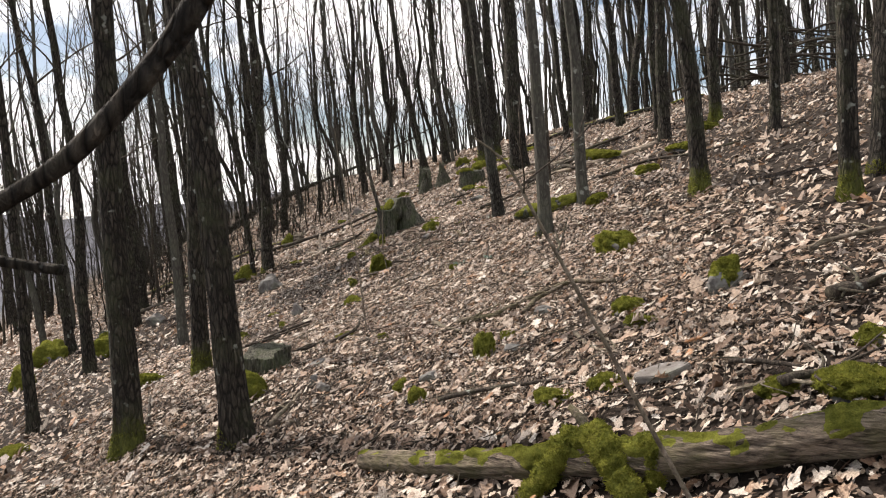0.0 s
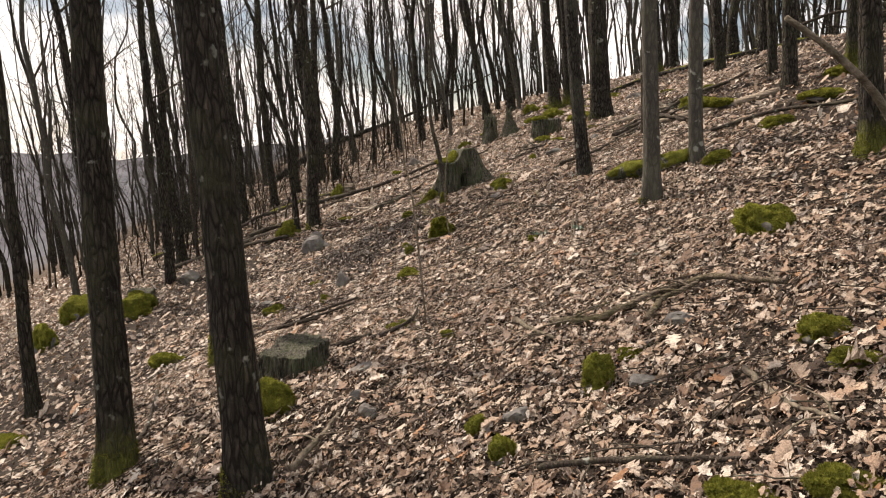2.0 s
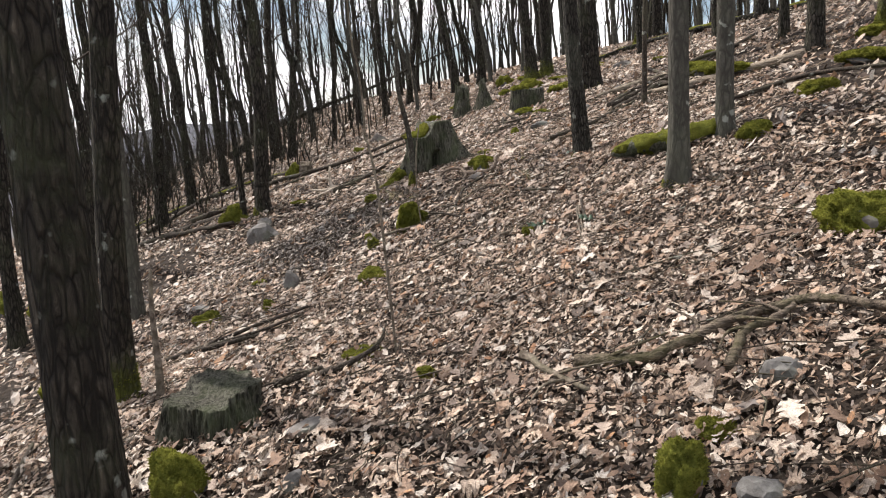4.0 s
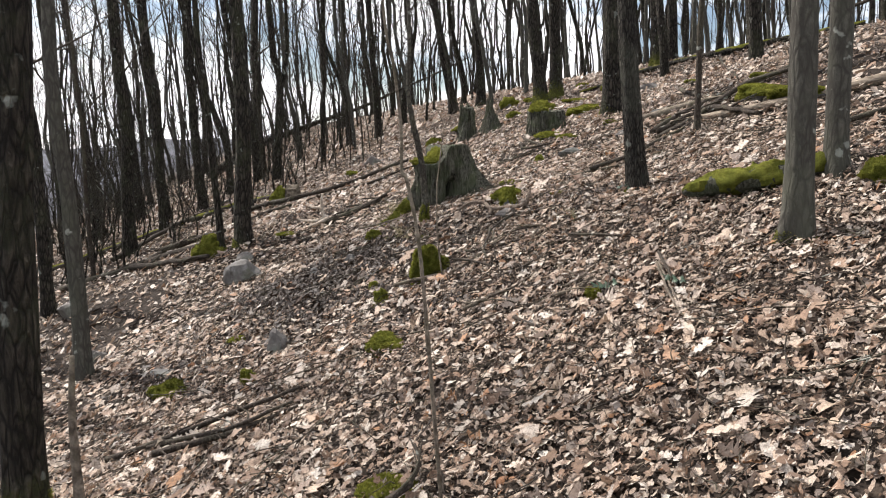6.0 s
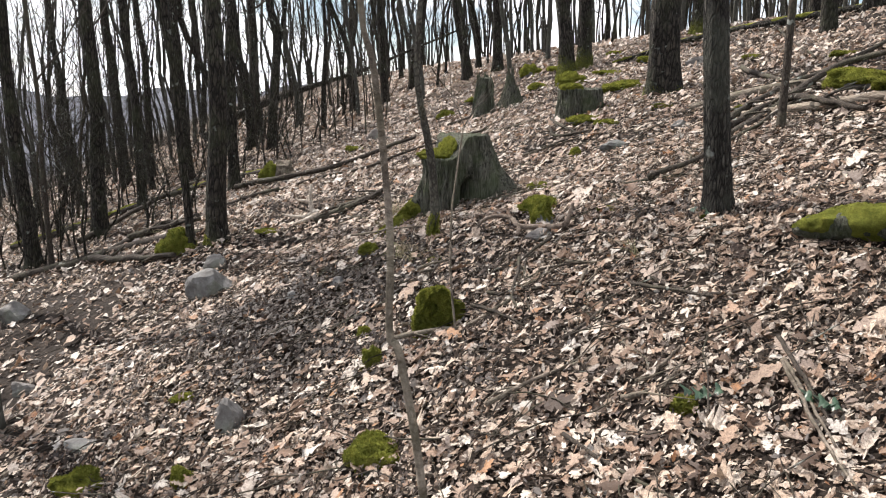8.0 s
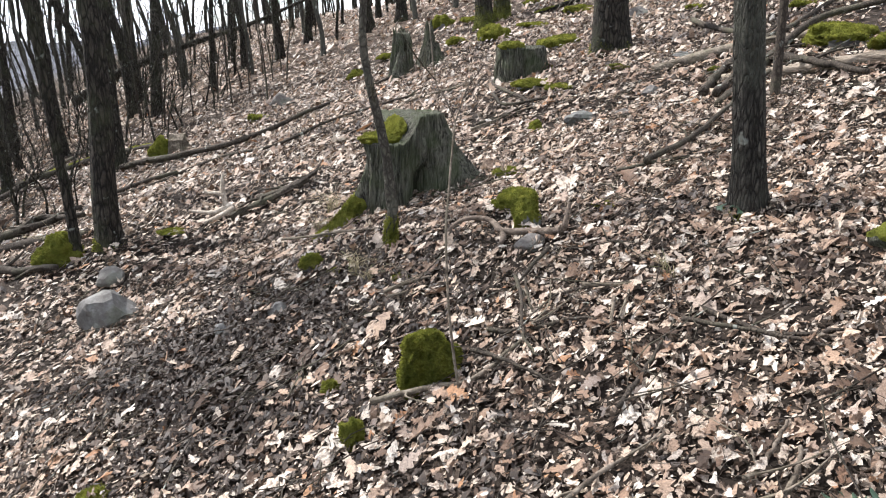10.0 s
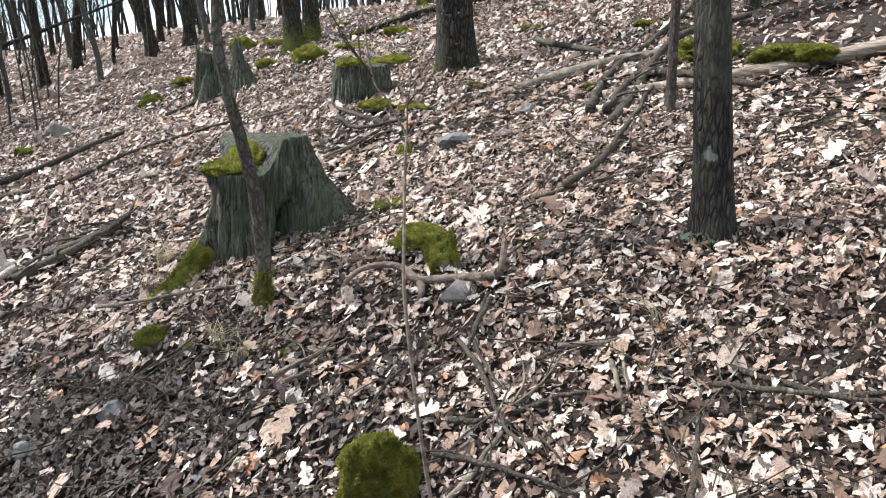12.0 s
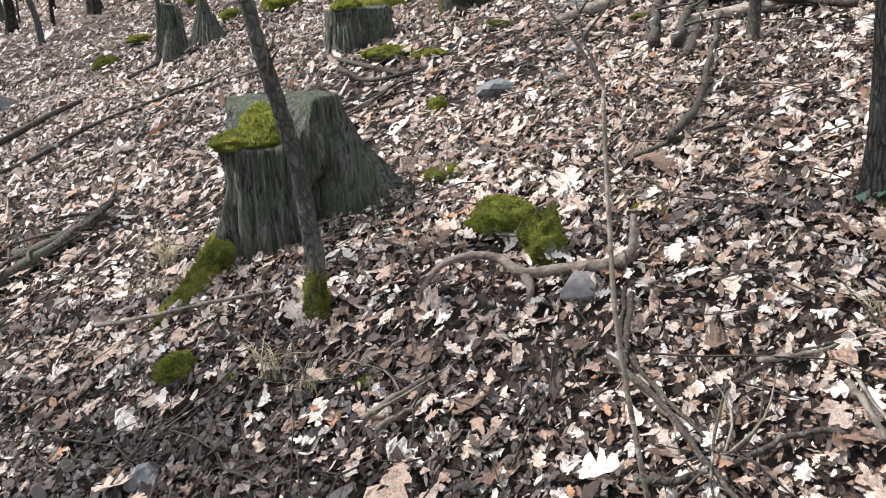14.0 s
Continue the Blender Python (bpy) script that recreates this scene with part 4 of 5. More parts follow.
fallen_branch([(-1.51, 11.18), (-1.22, 10.92), (-0.96, 10.72), (-0.86, 10.69)], 0.0080)
fallen_branch([(0.17, 9.04), (0.34, 8.72), (0.51, 8.60)], 0.0100)
fallen_branch([(0.48, 8.19), (0.45, 7.86), (0.44, 7.64)], 0.0079)
fallen_branch([(-0.02, 8.19), (0.06, 8.23), (0.17, 8.32)], 0.0092)
fallen_branch([(-0.57, 8.28), (-0.34, 8.40), (-0.14, 8.46)], 0.0099)
fallen_branch([(-1.97, 7.33), (-1.67, 7.42), (-1.38, 7.65)], 0.0152)
fallen_branch([(-1.02, 6.33), (-0.88, 6.40), (-0.77, 6.49)], 0.0211)
fallen_branch([(-1.25, 6.30), (-1.03, 6.37)], 0.0189)
fallen_branch([(-0.03, 4.18), (0.26, 4.07), (0.49, 3.98), (0.60, 3.92)], 0.0129)
fallen_branch([(0.78, 4.50), (0.82, 4.19), (0.92, 3.94)], 0.0127)
fallen_branch([(-1.12, 4.74), (-1.04, 5.02), (-1.01, 5.21)], 0.0149)
fallen_branch([(-4.55, 13.27), (-3.90, 12.64), (-3.24, 12.12)], 0.0484)
fallen_branch([(1.21, 11.23), (1.63, 11.67), (2.50, 12.28), (3.66, 13.06)], 0.0331)
fallen_branch([(1.92, 9.41), (2.49, 9.33), (2.97, 8.67), (3.45, 8.50)], 0.0231)
fallen_branch([(-2.30, 5.54), (-2.35, 5.87), (-2.67, 6.71)], 0.0149)
fallen_branch([(2.11, 4.37), (2.33, 4.36), (2.52, 4.32)], 0.0161)
fallen_branch([(1.88, 3.66), (2.15, 3.68)], 0.0407)
fallen_branch([(1.29, 3.39), (1.44, 3.22), (1.53, 3.10)], 0.0121)
fallen_branch([(1.35, 3.00), (1.58, 3.02)], 0.0247)
fallen_branch([(-2.32, 7.62), (-1.91, 7.67), (-1.63, 7.75), (-1.41, 7.87)], 0.0154)
fallen_branch([(-5.63, 15.19), (-5.28, 17.18), (-4.95, 19.00)], 0.0430)
fallen_branch([(-1.77, 12.18), (-1.37, 12.20)], 0.0405)
fallen_branch([(-3.76, 15.83), (-2.34, 14.96), (-1.24, 15.54)], 0.0410)
fallen_branch([(-0.31, 7.98), (-0.05, 7.50)], 0.0083)
fallen_branch([(-1.02, 9.16), (-0.79, 9.12), (-0.63, 9.09), (-0.43, 9.18)], 0.0128)
fallen_branch([(-0.62, 9.23), (-0.48, 9.02), (-0.38, 8.86)], 0.0093)
fallen_branch([(-0.23, 8.62), (-0.07, 8.79), (0.10, 8.97)], 0.0095)
fallen_branch([(0.20, 13.38), (0.32, 12.37), (-0.10, 12.27)], 0.0161)
fallen_branch([(0.16, 12.96), (0.17, 12.45), (0.53, 12.28)], 0.0146)
fallen_branch([(-0.31, 9.66), (-0.34, 9.45), (-0.35, 9.26), (-0.35, 8.99)], 0.0060)
fallen_branch([(0.02, 9.24), (-0.08, 9.07)], 0.0058)
fallen_branch([(0.09, 13.86), (-0.45, 14.11), (-0.79, 13.37)], 0.0150)
fallen_branch([(-0.86, 15.63), (-0.21, 16.27), (0.51, 16.68)], 0.0205)

fallen_branch([(-3.30, 13.92), (-2.91, 13.89), (-2.62, 14.12), (-2.21, 14.10), (-1.85, 13.89), (-1.51, 14.13), (-1.14, 14.32), (-0.82, 14.32), (-0.40, 14.17)], 0.0220, TWIG)
fallen_branch([(-2.43, 14.55), (-2.04, 13.90), (-1.69, 13.77)], 0.0070, TWIG)
fallen_branch([(-0.36, 9.64), (-0.38, 9.40), (-0.42, 9.20), (-0.40, 9.05)], 0.0085, TWIG)
fallen_branch([(-0.54, 9.33), (-0.45, 9.26), (-0.35, 9.22), (-0.24, 9.19), (-0.16, 9.13), (-0.12, 9.05)], 0.0095, TWIG)
fallen_branch([(-0.16, 9.81), (-0.26, 9.71), (-0.34, 9.63)], 0.0070, TWIG)
fallen_branch([(-0.92, 9.88), (-0.83, 9.89), (-0.73, 9.90)], 0.0080, DEADWOOD)
fallen_branch([(-0.06, 9.19), (-0.10, 9.09), (-0.13, 9.02)], 0.0080, DEADWOOD)
fallen_branch([(-0.14, 9.36), (-0.01, 9.31), (0.15, 9.26)], 0.0080, DEADWOOD)
fallen_branch([(-0.16, 12.14), (0.10, 12.24), (0.41, 12.25)], 0.0090, DEADWOOD)
fallen_branch([(0.44, 8.04), (0.42, 7.82), (0.41, 7.57)], 0.0070, DEADWOOD)
fallen_branch([(0.11, 8.93), (0.27, 8.74), (0.44, 8.55)], 0.0090, TWIG)
fallen_branch([(-0.09, 8.11), (0.05, 8.11), (0.15, 8.21)], 0.0110, DEADWOOD)
fallen_branch([(-2.11, 7.63), (-1.67, 7.46), (-1.40, 7.67)], 0.0120, TWIG)
fallen_branch([(0.43, 8.03), (0.39, 7.68), (0.38, 7.38)], 0.0070, DEADWOOD)
fallen_branch([(1.20, 3.15), (1.35, 3.05), (1.47, 2.86)], 0.0120, DEADWOOD)


# ---------------------------------------------------------------- logs and fallen trunks
def lying_log(pts, radii, mat, name, label, lift=0.0, moss=0.0, seed=1, stubs=(), sides=22, free=False):
    """A lying trunk; pts on the plan (with heights where free)."""
    rng = random.Random(seed)
    o = Vector((pts[0][0], pts[0][1], gz(pts[0][0], pts[0][1])))
    ang = math.atan2(pts[-1][1] - pts[0][1], pts[-1][0] - pts[0][0])
    turn = Matrix.Rotation(-ang, 3, "Z")
    if free:
        base = [Vector(p) - o for p in pts]
    else:
        base = [Vector((p[0], p[1], gz(p[0], p[1]) + radii[i] * 0.72 + lift)) - o for i, p in enumerate(pts)]
    base = [turn @ p for p in base]
    line = curve_points(base, 14)
    n = len(line)
    rad = np.interp(np.linspace(0, 1, n), np.linspace(0, 1, len(radii)), radii)
    top = thing(name, o.x, o.y, o.z, label, "log", rz=math.degrees(ang))

    def surface(out, mossy):
        v, keep = [], []
        for i, p in enumerate(line):
            d = (line[min(i + 1, n - 1)] - line[max(i - 1, 0)]).normalized()
            side = d.cross(Vector((0, 0, 1))).normalized()
            up = side.cross(d)
            for k in range(sides):
                a = 2 * math.pi * k / sides
                c, s = math.cos(a), math.sin(a)
                q = p + side * c * rad[i] + up * s * rad[i]
                nz = noise.fractal(q * 7 + Vector((seed, 0, 0)), 1.0, 2.0, 3)
                groove = noise.fractal(Vector((i * 0.07, c * 4 + seed, s * 4)), 1.0, 2.0, 3)
                rr = rad[i] * (1 + 0.12 * nz + 0.15 * groove)
                if mossy:
                    m = s + 1.4 * noise.fractal(q * 8.0 + Vector((seed + 9, 0, 0)), 1.0, 2.0, 4) - (1 - moss)
                    m = max(-1, min(1, m * 1.6))
                    lump = noise.fractal(q * 16, 1.0, 2.0, 4)
                    rr *= 1 + (m * (0.16 + 0.30 * lump) if m > 0 else 0.18 * m)
                    keep.append(m)
                v.append(p + side * c * rr + up * s * rr)
        f = []
        for i in range(n - 1):
            for k in range(sides):
                a, b = i * sides + k, i * sides + (k + 1) % sides
                f.append((a, b, b + sides, a + sides))
        f += [tuple(range(sides - 1, -1, -1)), tuple(range((n - 1) * sides, n * sides))]
        return v, f, keep

    v, f, _ = surface(1.0, False)
    part("wood", mesh_of("wood", v, f, mat), top)
    if moss:
        v, f, keep = surface(1.0, True)
        sh = Shape()
        sh.add(v, f[:-2])
        on = [q for q in f[:-2] if min(keep[i] for i in q) > 0.05]
        if on:
            fv, ff = fuzz(v, on, 22000 if sides > 40 else int(2500 + 60000 * rad.max()), 0.016, rng)
            sh.add(fv, ff)
        part("moss", sh.mesh("moss", MOSS), top, "yellow-green moss on the upper side")
    for sp, sr, sm in stubs:
        sh = Shape()
        sl = curve_points([turn @ (Vector(p) - o) for p in sp], 6)
        m = len(sl)
        sh.tube(sl, [sr * (1.1 - 0.45 * i / (m - 1)) * rng.uniform(0.85, 1.15) for i in range(m)], 14, 0.16, rng)
        if sm:
            fv, ff = fuzz(sh.v, sh.f, 2600, 0.013, rng)
            sh.add(fv, ff)
        part("branch_stub", sh.mesh("branch_stub", MOSS if sm else mat), top, "moss-covered branch stub" if sm else "broken branch stub")
    return top


lying_log([(-0.413, 3.793, 0.413), (-0.072, 3.461, 0.495), (0.227, 3.194, 0.577), (0.565, 2.928, 0.672), (0.854, 2.715, 0.752), (1.184, 2.545, 0.847), (1.431, 2.419, 0.919), (1.740, 2.275, 1.005), (2.5, 1.95, 1.24)],
          [0.050, 0.057, 0.061, 0.070, 0.073, 0.077, 0.079, 0.081, 0.08], LOGWOOD, "mossy_log", "long barkless fallen log with moss along its top", moss=0.30, seed=4, free=True, sides=44,
          stubs=(([(0.545, 2.989, 0.743), (0.483, 2.962, 0.709), (0.413, 2.953, 0.624), (0.342, 2.945, 0.539), (0.308, 2.958, 0.490)], 0.058, True),
                 ([(0.580, 2.936, 0.758), (0.613, 2.832, 0.746), (0.646, 2.751, 0.677), (0.677, 2.673, 0.617), (0.691, 2.669, 0.582)], 0.062, True),
                 ([(0.763, 2.754, 0.787), (0.769, 2.724, 0.755), (0.771, 2.716, 0.674), (0.773, 2.730, 0.627)], 0.036, True),
                 ([(0.607, 3.027, 0.729), (0.590, 3.184, 0.753), (0.574, 3.377, 0.762)], 0.024, False)))
lying_log([(0.853, 8.996, 1.497), (0.905, 8.934, 1.522), (1.019, 8.799, 1.563), (1.192, 8.663, 1.600), (1.446, 8.574, 1.667), (1.604, 8.548, 1.718)], [0.022, 0.05, 0.07, 0.074, 0.07, 0.05], STUMP, "moss_covered_log", "short flat log under a thick green moss pelt", moss=1.45, seed=9, free=True, sides=32)
# fallen trunks that lean along the crest
lying_log([(-7.256, 25.076, 1.081), (-6.135, 24.684, 1.738), (-4.775, 24.283, 2.279), (-3.076, 23.900, 2.843), (-1.994, 23.490, 3.281), (-0.960, 23.072, 3.699), (-0.225, 22.615, 4.015)], [0.10, 0.09, 0.07, 0.042, 0.03, 0.022, 0.014], BARK, "fallen_tree_trunk", "dark fallen trunk propped among standing trees", seed=12, free=True, sides=12)
lying_log([(-5.77, 13.96), (-4.75, 13.65), (-3.85, 13.29), (-3.18, 12.77)], [0.05, 0.05, 0.045, 0.04], TWIG, "fallen_tree_trunk", "thin dark fallen trunk on the slope", seed=13, sides=12)
lying_log([(-7.50, 16.80), (-5.98, 17.22), (-4.49, 17.34), (-3.37, 16.78)], [0.06, 0.06, 0.055, 0.045], TWIG, "fallen_tree_trunk", "thin dark fallen trunk on the slope", seed=14, moss=0.3, sides=12)
lying_log([(1.54, 17.20), (2.73, 16.97), (3.99, 15.90), (5.20, 15.20)], [0.03, 0.05, 0.055, 0.05], BARK, "fallen_tree_trunk", "dark fallen trunk along the crest", lift=0.03, seed=15, moss=0.25, sides=12)
lying_log([(1.45, 11.45), (1.86, 11.12), (2.32, 10.77), (2.93, 10.41)], [0.03, 0.04, 0.045, 0.05], PALEWOOD, "split_log", "split pale log among fallen branches", seed=16, sides=14)
lying_log([(1.25, 12.18), (1.86, 11.98), (2.43, 11.66)], [0.035, 0.045, 0.04], DEADWOOD, "split_log", "grey dead log among fallen branches", seed=17, sides=12)
lying_log([(1.223, 11.012, 1.890), (1.579, 11.299, 2.052), (1.934, 11.586, 2.254), (2.284, 11.723, 2.456), (2.673, 11.509, 2.589)], [0.032, 0.03, 0.028, 0.025, 0.02], TWIG, "arched_branch", "dark arched branch over a pile of dead wood", seed=18, free=True, sides=10)
# a heap of dead boughs high on the crest
for k in range(30):
    r2 = random.Random(300 + k)
    bx, by = 5.7 + r2.uniform(-0.5, 1.4), 13.2 + r2.uniform(-0.6, 0.6)
    bz = gz(bx, by) + 0.08 + 0.85 * (k / 26) * r2.uniform(0.5, 1.0)
    a, half = r2.uniform(-0.7, 0.7), r2.uniform(0.5, 1.2)
    rr = r2.uniform(0.007, 0.024)
    lying_log([(bx - half * math.cos(a), by - half * math.sin(a), bz + r2.uniform(-.35, .2)), (bx - 0.3 * half, by, bz + r2.uniform(-.1, .1)), (bx + 0.4 * half, by, bz + r2.uniform(-.1, .1)),
               (bx + half * math.cos(a), by + half * math.sin(a), bz + r2.uniform(-.3, .35))],
              [rr, rr * 1.1, rr * 0.9, rr * 0.5], TWIG, "dead_bough", "dead bough in a heap of brushwood", seed=30 + k, free=True, sides=8)


# ---------------------------------------------------------------- stumps
def stump(x, y, r_top, r_base, low, high, facing, label, moss_top=True, seed=1, hollow=None, root=None, tilt=0.25, mat=None, buttress=(), jag=0.0):
    """A sawn and rotted stump: fluted flaring sides, a lower notch on the facing side, a higher back."""
    rng = random.Random(seed)
    mat = mat or STUMP
    z0 = gz(x, y)
    top = thing("tree_stump", x, y, z0, label, "stump", "tree stumps")
    sides, rows = 200, 36

    def height(a):
        d = math.cos(a - facing)
        s = 1 / (1 + math.exp(-14 * (d - tilt)))
        return high + (low - high) * s + jag * noise.fractal(Vector((math.cos(a) * 2.6, math.sin(a) * 2.6, seed * 5)), 1.0, 2.0, 3) + 0.018 * noise.noise(Vector((math.cos(a) * 5, math.sin(a) * 5, seed)))

    v, f, own = [], [], []
    for i in range(rows + 1):
        t = i / rows
        for k in range(sides):
            a = 2 * math.pi * k / sides
            c, s = math.cos(a), math.sin(a)
            h = -0.18 + (height(a) + 0.18) * t
            rel = max(0.0, h) / high
            r = r_top + (r_base - r_top) * (1 - min(1, rel)) ** 2.1
            flute = noise.fractal(Vector((c * 4.2, s * 4.2, rel * 0.7 + seed)), 1.0, 2.0, 5)
            fine = noise.noise(Vector((c * 17, s * 17, rel * 3.5 + seed)))
            lobe = math.sin(3 * a + seed) * 0.11 + math.sin(5 * a + 2 * seed) * 0.05
            ridge = 1 - abs(noise.noise(Vector((c * 7.5, s * 7.5, rel * 0.9 + seed * 3)))) * 2.2
            r *= 1 - 0.075 * max(0, ridge) ** 3
            r *= 1 + 0.17 * flute + 0.06 * fine + 0.05 * noise.noise(Vector((c * 36, s * 36, rel * 5 + seed))) + lobe * (1 - min(1, rel))
            for ba, bw, bs, bp in buttress:
                da = abs((a - ba + math.pi) % (2 * math.pi) - math.pi)
                r += bs * math.exp(-(da / bw) ** 2) * (1 - min(1, rel)) ** bp
            if hollow:
                ha, hw, hh = hollow
                da = abs((a - ha + math.pi) % (2 * math.pi) - math.pi)
                r *= 1 - 0.85 * math.exp(-(da / hw) ** 2) * (1 if h < hh else math.exp(-((h - hh) / 0.06) ** 2))
            fall = (gz(x + r * c, y + r * s) - z0) * (1 - min(1, rel)) ** 2
            v.append((r * c, r * s, h + fall))
            own.append(h)
    for i in range(rows):
        for k in range(sides):
            a, b = i * sides + k, i * sides + (k + 1) % sides
            f.append((a, b, b + sides, a + sides))
    rim = rows * sides
    last = rim
    for j, q in enumerate((0.93, 0.75, 0.5, 0.25)):
        base = len(v)
        for k in range(sides):
            a = 2 * math.pi * k / sides
            px, py, pz = v[rim + k]
            hx, hy = px * q, py * q
            aa = math.atan2(hy, hx)
            d = (hx * math.cos(facing) + hy * math.sin(facing)) / r_top
            s = 1 / (1 + math.exp(-14 * (d - tilt * 0.8)))
            hz = high + (low - high) * s - 0.02 * (1 - q) + 0.015 * noise.fractal(Vector((hx * 20, hy * 20, seed)), 1.0, 2.0, 3)
            v.append((hx, hy, hz))
        for k in range(sides):
            f.append((last + k, last + (k + 1) % sides, base + (k + 1) % sides, base + k))
        last = base
    f.append(tuple(last + k for k in range(sides)))
    part("wood", mesh_of("wood", v, f, mat), top)
    if root is not None:        # moss that creeps up the spreading roots
        mv, mk = [], []
        for i in range(rows + 1):
            for k in range(sides):
                px, py, pz = v[i * sides + k]
                hh = own[i * sides + k]
                a = 2 * math.pi * k / sides
                da = abs((a - root + math.pi) % (2 * math.pi) - math.pi)
                m = 1.25 * math.exp(-((da + 0.5 * hh) / 0.22) ** 2) - 3.4 * max(0, hh) - 0.6 + 0.6 * noise.fractal(Vector((px * 9, py * 9, pz * 9 + seed)), 1.0, 2.0, 3)
                m = max(-1, min(1, 2 * m))
                lump = noise.fractal(Vector((px * 30, py * 30, pz * 30)), 1.0, 2.0, 3)
                g = 1 + (m * (0.07 + 0.05 * lump) if m > 0 else 0.1 * m)
                mv.append(Vector((px * g, py * g, pz)))
                mk.append(m)
        mf = [q for q in f[:rows * sides] if max(mk[i] for i in q) > -0.2]
        on = [q for q in mf if min(mk[i] for i in q) > 0.05]
        sh = Shape()
        sh.add(mv, mf)
        fv, ff = fuzz(mv, on, 5000, 0.014, rng)
        sh.add(fv, ff)
        part("root_moss", sh.mesh("root_moss", MOSS), top, "moss creeping up the root spread")
        w = r_top * 0.5
        d = bumps(ICO_V, seed + 13, 2.6, 3)
        wv = ICO_V * (1 + 0.3 * d)[:, None] * np.array([0.026, w, (high - low) * 0.42])
        rot = Matrix.Rotation(facing, 3, "Z") @ Matrix.Rotation(radians(-22), 3, "Y")
        c = Vector((math.cos(facing), math.sin(facing), 0)) * r_top * 0.26
        wv = [rot @ Vector(p) + c + Vector((0, 0, (low + high) * 0.5 - 0.01)) for p in wv]
        sh = Shape()
        sh.add(wv, ICO_F)
        fv, ff = fuzz(wv, ICO_F, 1800, 0.012, rng)
        sh.add(fv, ff)
        part("wall_moss", sh.mesh("wall_moss", MOSS), top, "moss on the inner wall of the notch")
    if moss_top:
        q = facing
        c = Vector((math.cos(q), math.sin(q), 0)) * r_top * 0.55
        w = r_top * 0.55
        d = bumps(ICO_V, seed + 3, 2.6, 3)
        mv = ICO_V * (1 + 0.25 * d)[:, None] * np.array([w * 1.05, w * 0.95, 0.045])
        rot = Matrix.Rotation(q, 3, "Z")
        mv = [rot @ Vector(p) + c + Vector((0, 0, low + 0.012)) for p in mv]
        sh = Shape()
        sh.add(mv, ICO_F)
        fv, ff = fuzz(mv, ICO_F, 2600, 0.014, rng, lambda p, n: n.z > -0.2)
        sh.add(fv, ff)
        part("moss", sh.mesh("moss", MOSS), top, "bright moss on the sawn notch")
    return top


stump(-0.74, 11.26, 0.255, 0.265, 0.36, 0.535, radians(206), "large grey-green rotten stump with a mossy notch", seed=2, hollow=(radians(298), 0.2, 0.14),
      buttress=((radians(338), 0.55, 0.24, 1.15), (radians(202), 0.14, 0.36, 6.0), (radians(175), 0.45, -0.085, 0.8)), root=radians(201))
stump(0.50, 13.50, 0.21, 0.24, 0.27, 0.30, radians(220), "grey sawn stump with a mossy rim", seed=3, moss_top=True, tilt=-0.4)
stump(-1.47, 6.10, 0.20, 0.23, 0.13, 0.185, radians(230), "low dark stump with a flat weathered top", seed=4, tilt=0.1, moss_top=False)
stump(-0.38, 16.05, 0.12, 0.17, 0.30, 0.52, radians(300), "broken hollow stump with a jagged rim", seed=5, moss_top=False, hollow=(radians(315), 0.5, 0.32), jag=0.16, buttress=((radians(240), 0.3, 0.22, 2.5),))
stump(-0.02, 16.25, 0.07, 0.20, 0.26, 0.46, radians(330), "pointed broken grey stump among mossy stones", seed=6, moss_top=False, jag=0.12)
stump(-3.12, 16.00, 0.10, 0.16, 0.16, 0.22, radians(250), "small brown rotten stump on the slope", seed=7, moss_top=False, mat=DEADWOOD)
stump(-5.15, 11.47, 0.18, 0.23, 0.2, 0.26, radians(260), "low stump on the downhill side", seed=8, moss_top=True)
mossy_stone(-0.79, 9.18, 0.215, 0.225, 0.6, 5.0, "small stub wholly grown over with moss")


# ---------------------------------------------------------------- antlers
def antler(name, beams, label, mat):
    x, y, _ = beams[0][0][0]
    o = Vector((x, y, gz(x, y)))
    top = thing(name, x, y, o.z, label, "antler")
    for k, (pts, r0, r1, nm) in enumerate(beams):
        line = curve_points([Vector(p) - o for p in pts], 7)
        n = len(line)
        sh = Shape()
        sh.tube(line, [r0 + (r1 - r0) * (i / (n - 1)) ** 1.2 for i in range(n)], 14, 0.045, random.Random(k + 5))
        part(nm, sh.mesh(nm, mat), top)
    return top


def on_ground(pts):
    return [(x, y, gz(x, y) + h) for x, y, h in pts]


antler("shed_antler", [
    (on_ground([(-0.066, 9.910, 0.045), (-0.117, 9.937, 0.045), (-0.231, 10.027, 0.050), (-0.328, 10.083, 0.060), (-0.363, 10.153, 0.085), (-0.412, 10.201, 0.100), (-0.483, 10.233, 0.105), (-0.538, 10.254, 0.090), (-0.598, 10.246, 0.050), (-0.643, 10.198, 0.020)]), 0.020, 0.007, "beam"),
    (on_ground([(-0.085, 9.920, 0.045), (-0.067, 9.903, 0.055), (-0.054, 9.904, 0.100), (-0.034, 9.930, 0.160)]), 0.018, 0.010, "brow_tine"),
    (on_ground([(-0.324, 10.089, 0.055), (-0.338, 10.030, 0.040), (-0.393, 9.975, 0.020)]), 0.018, 0.006, "tine"),
    (on_ground([(-0.076, 9.908, 0.045), (-0.09, 9.92, 0.045)]), 0.028, 0.026, "burr"),
], "brown shed deer antler lying on dry leaves", ANTLER)
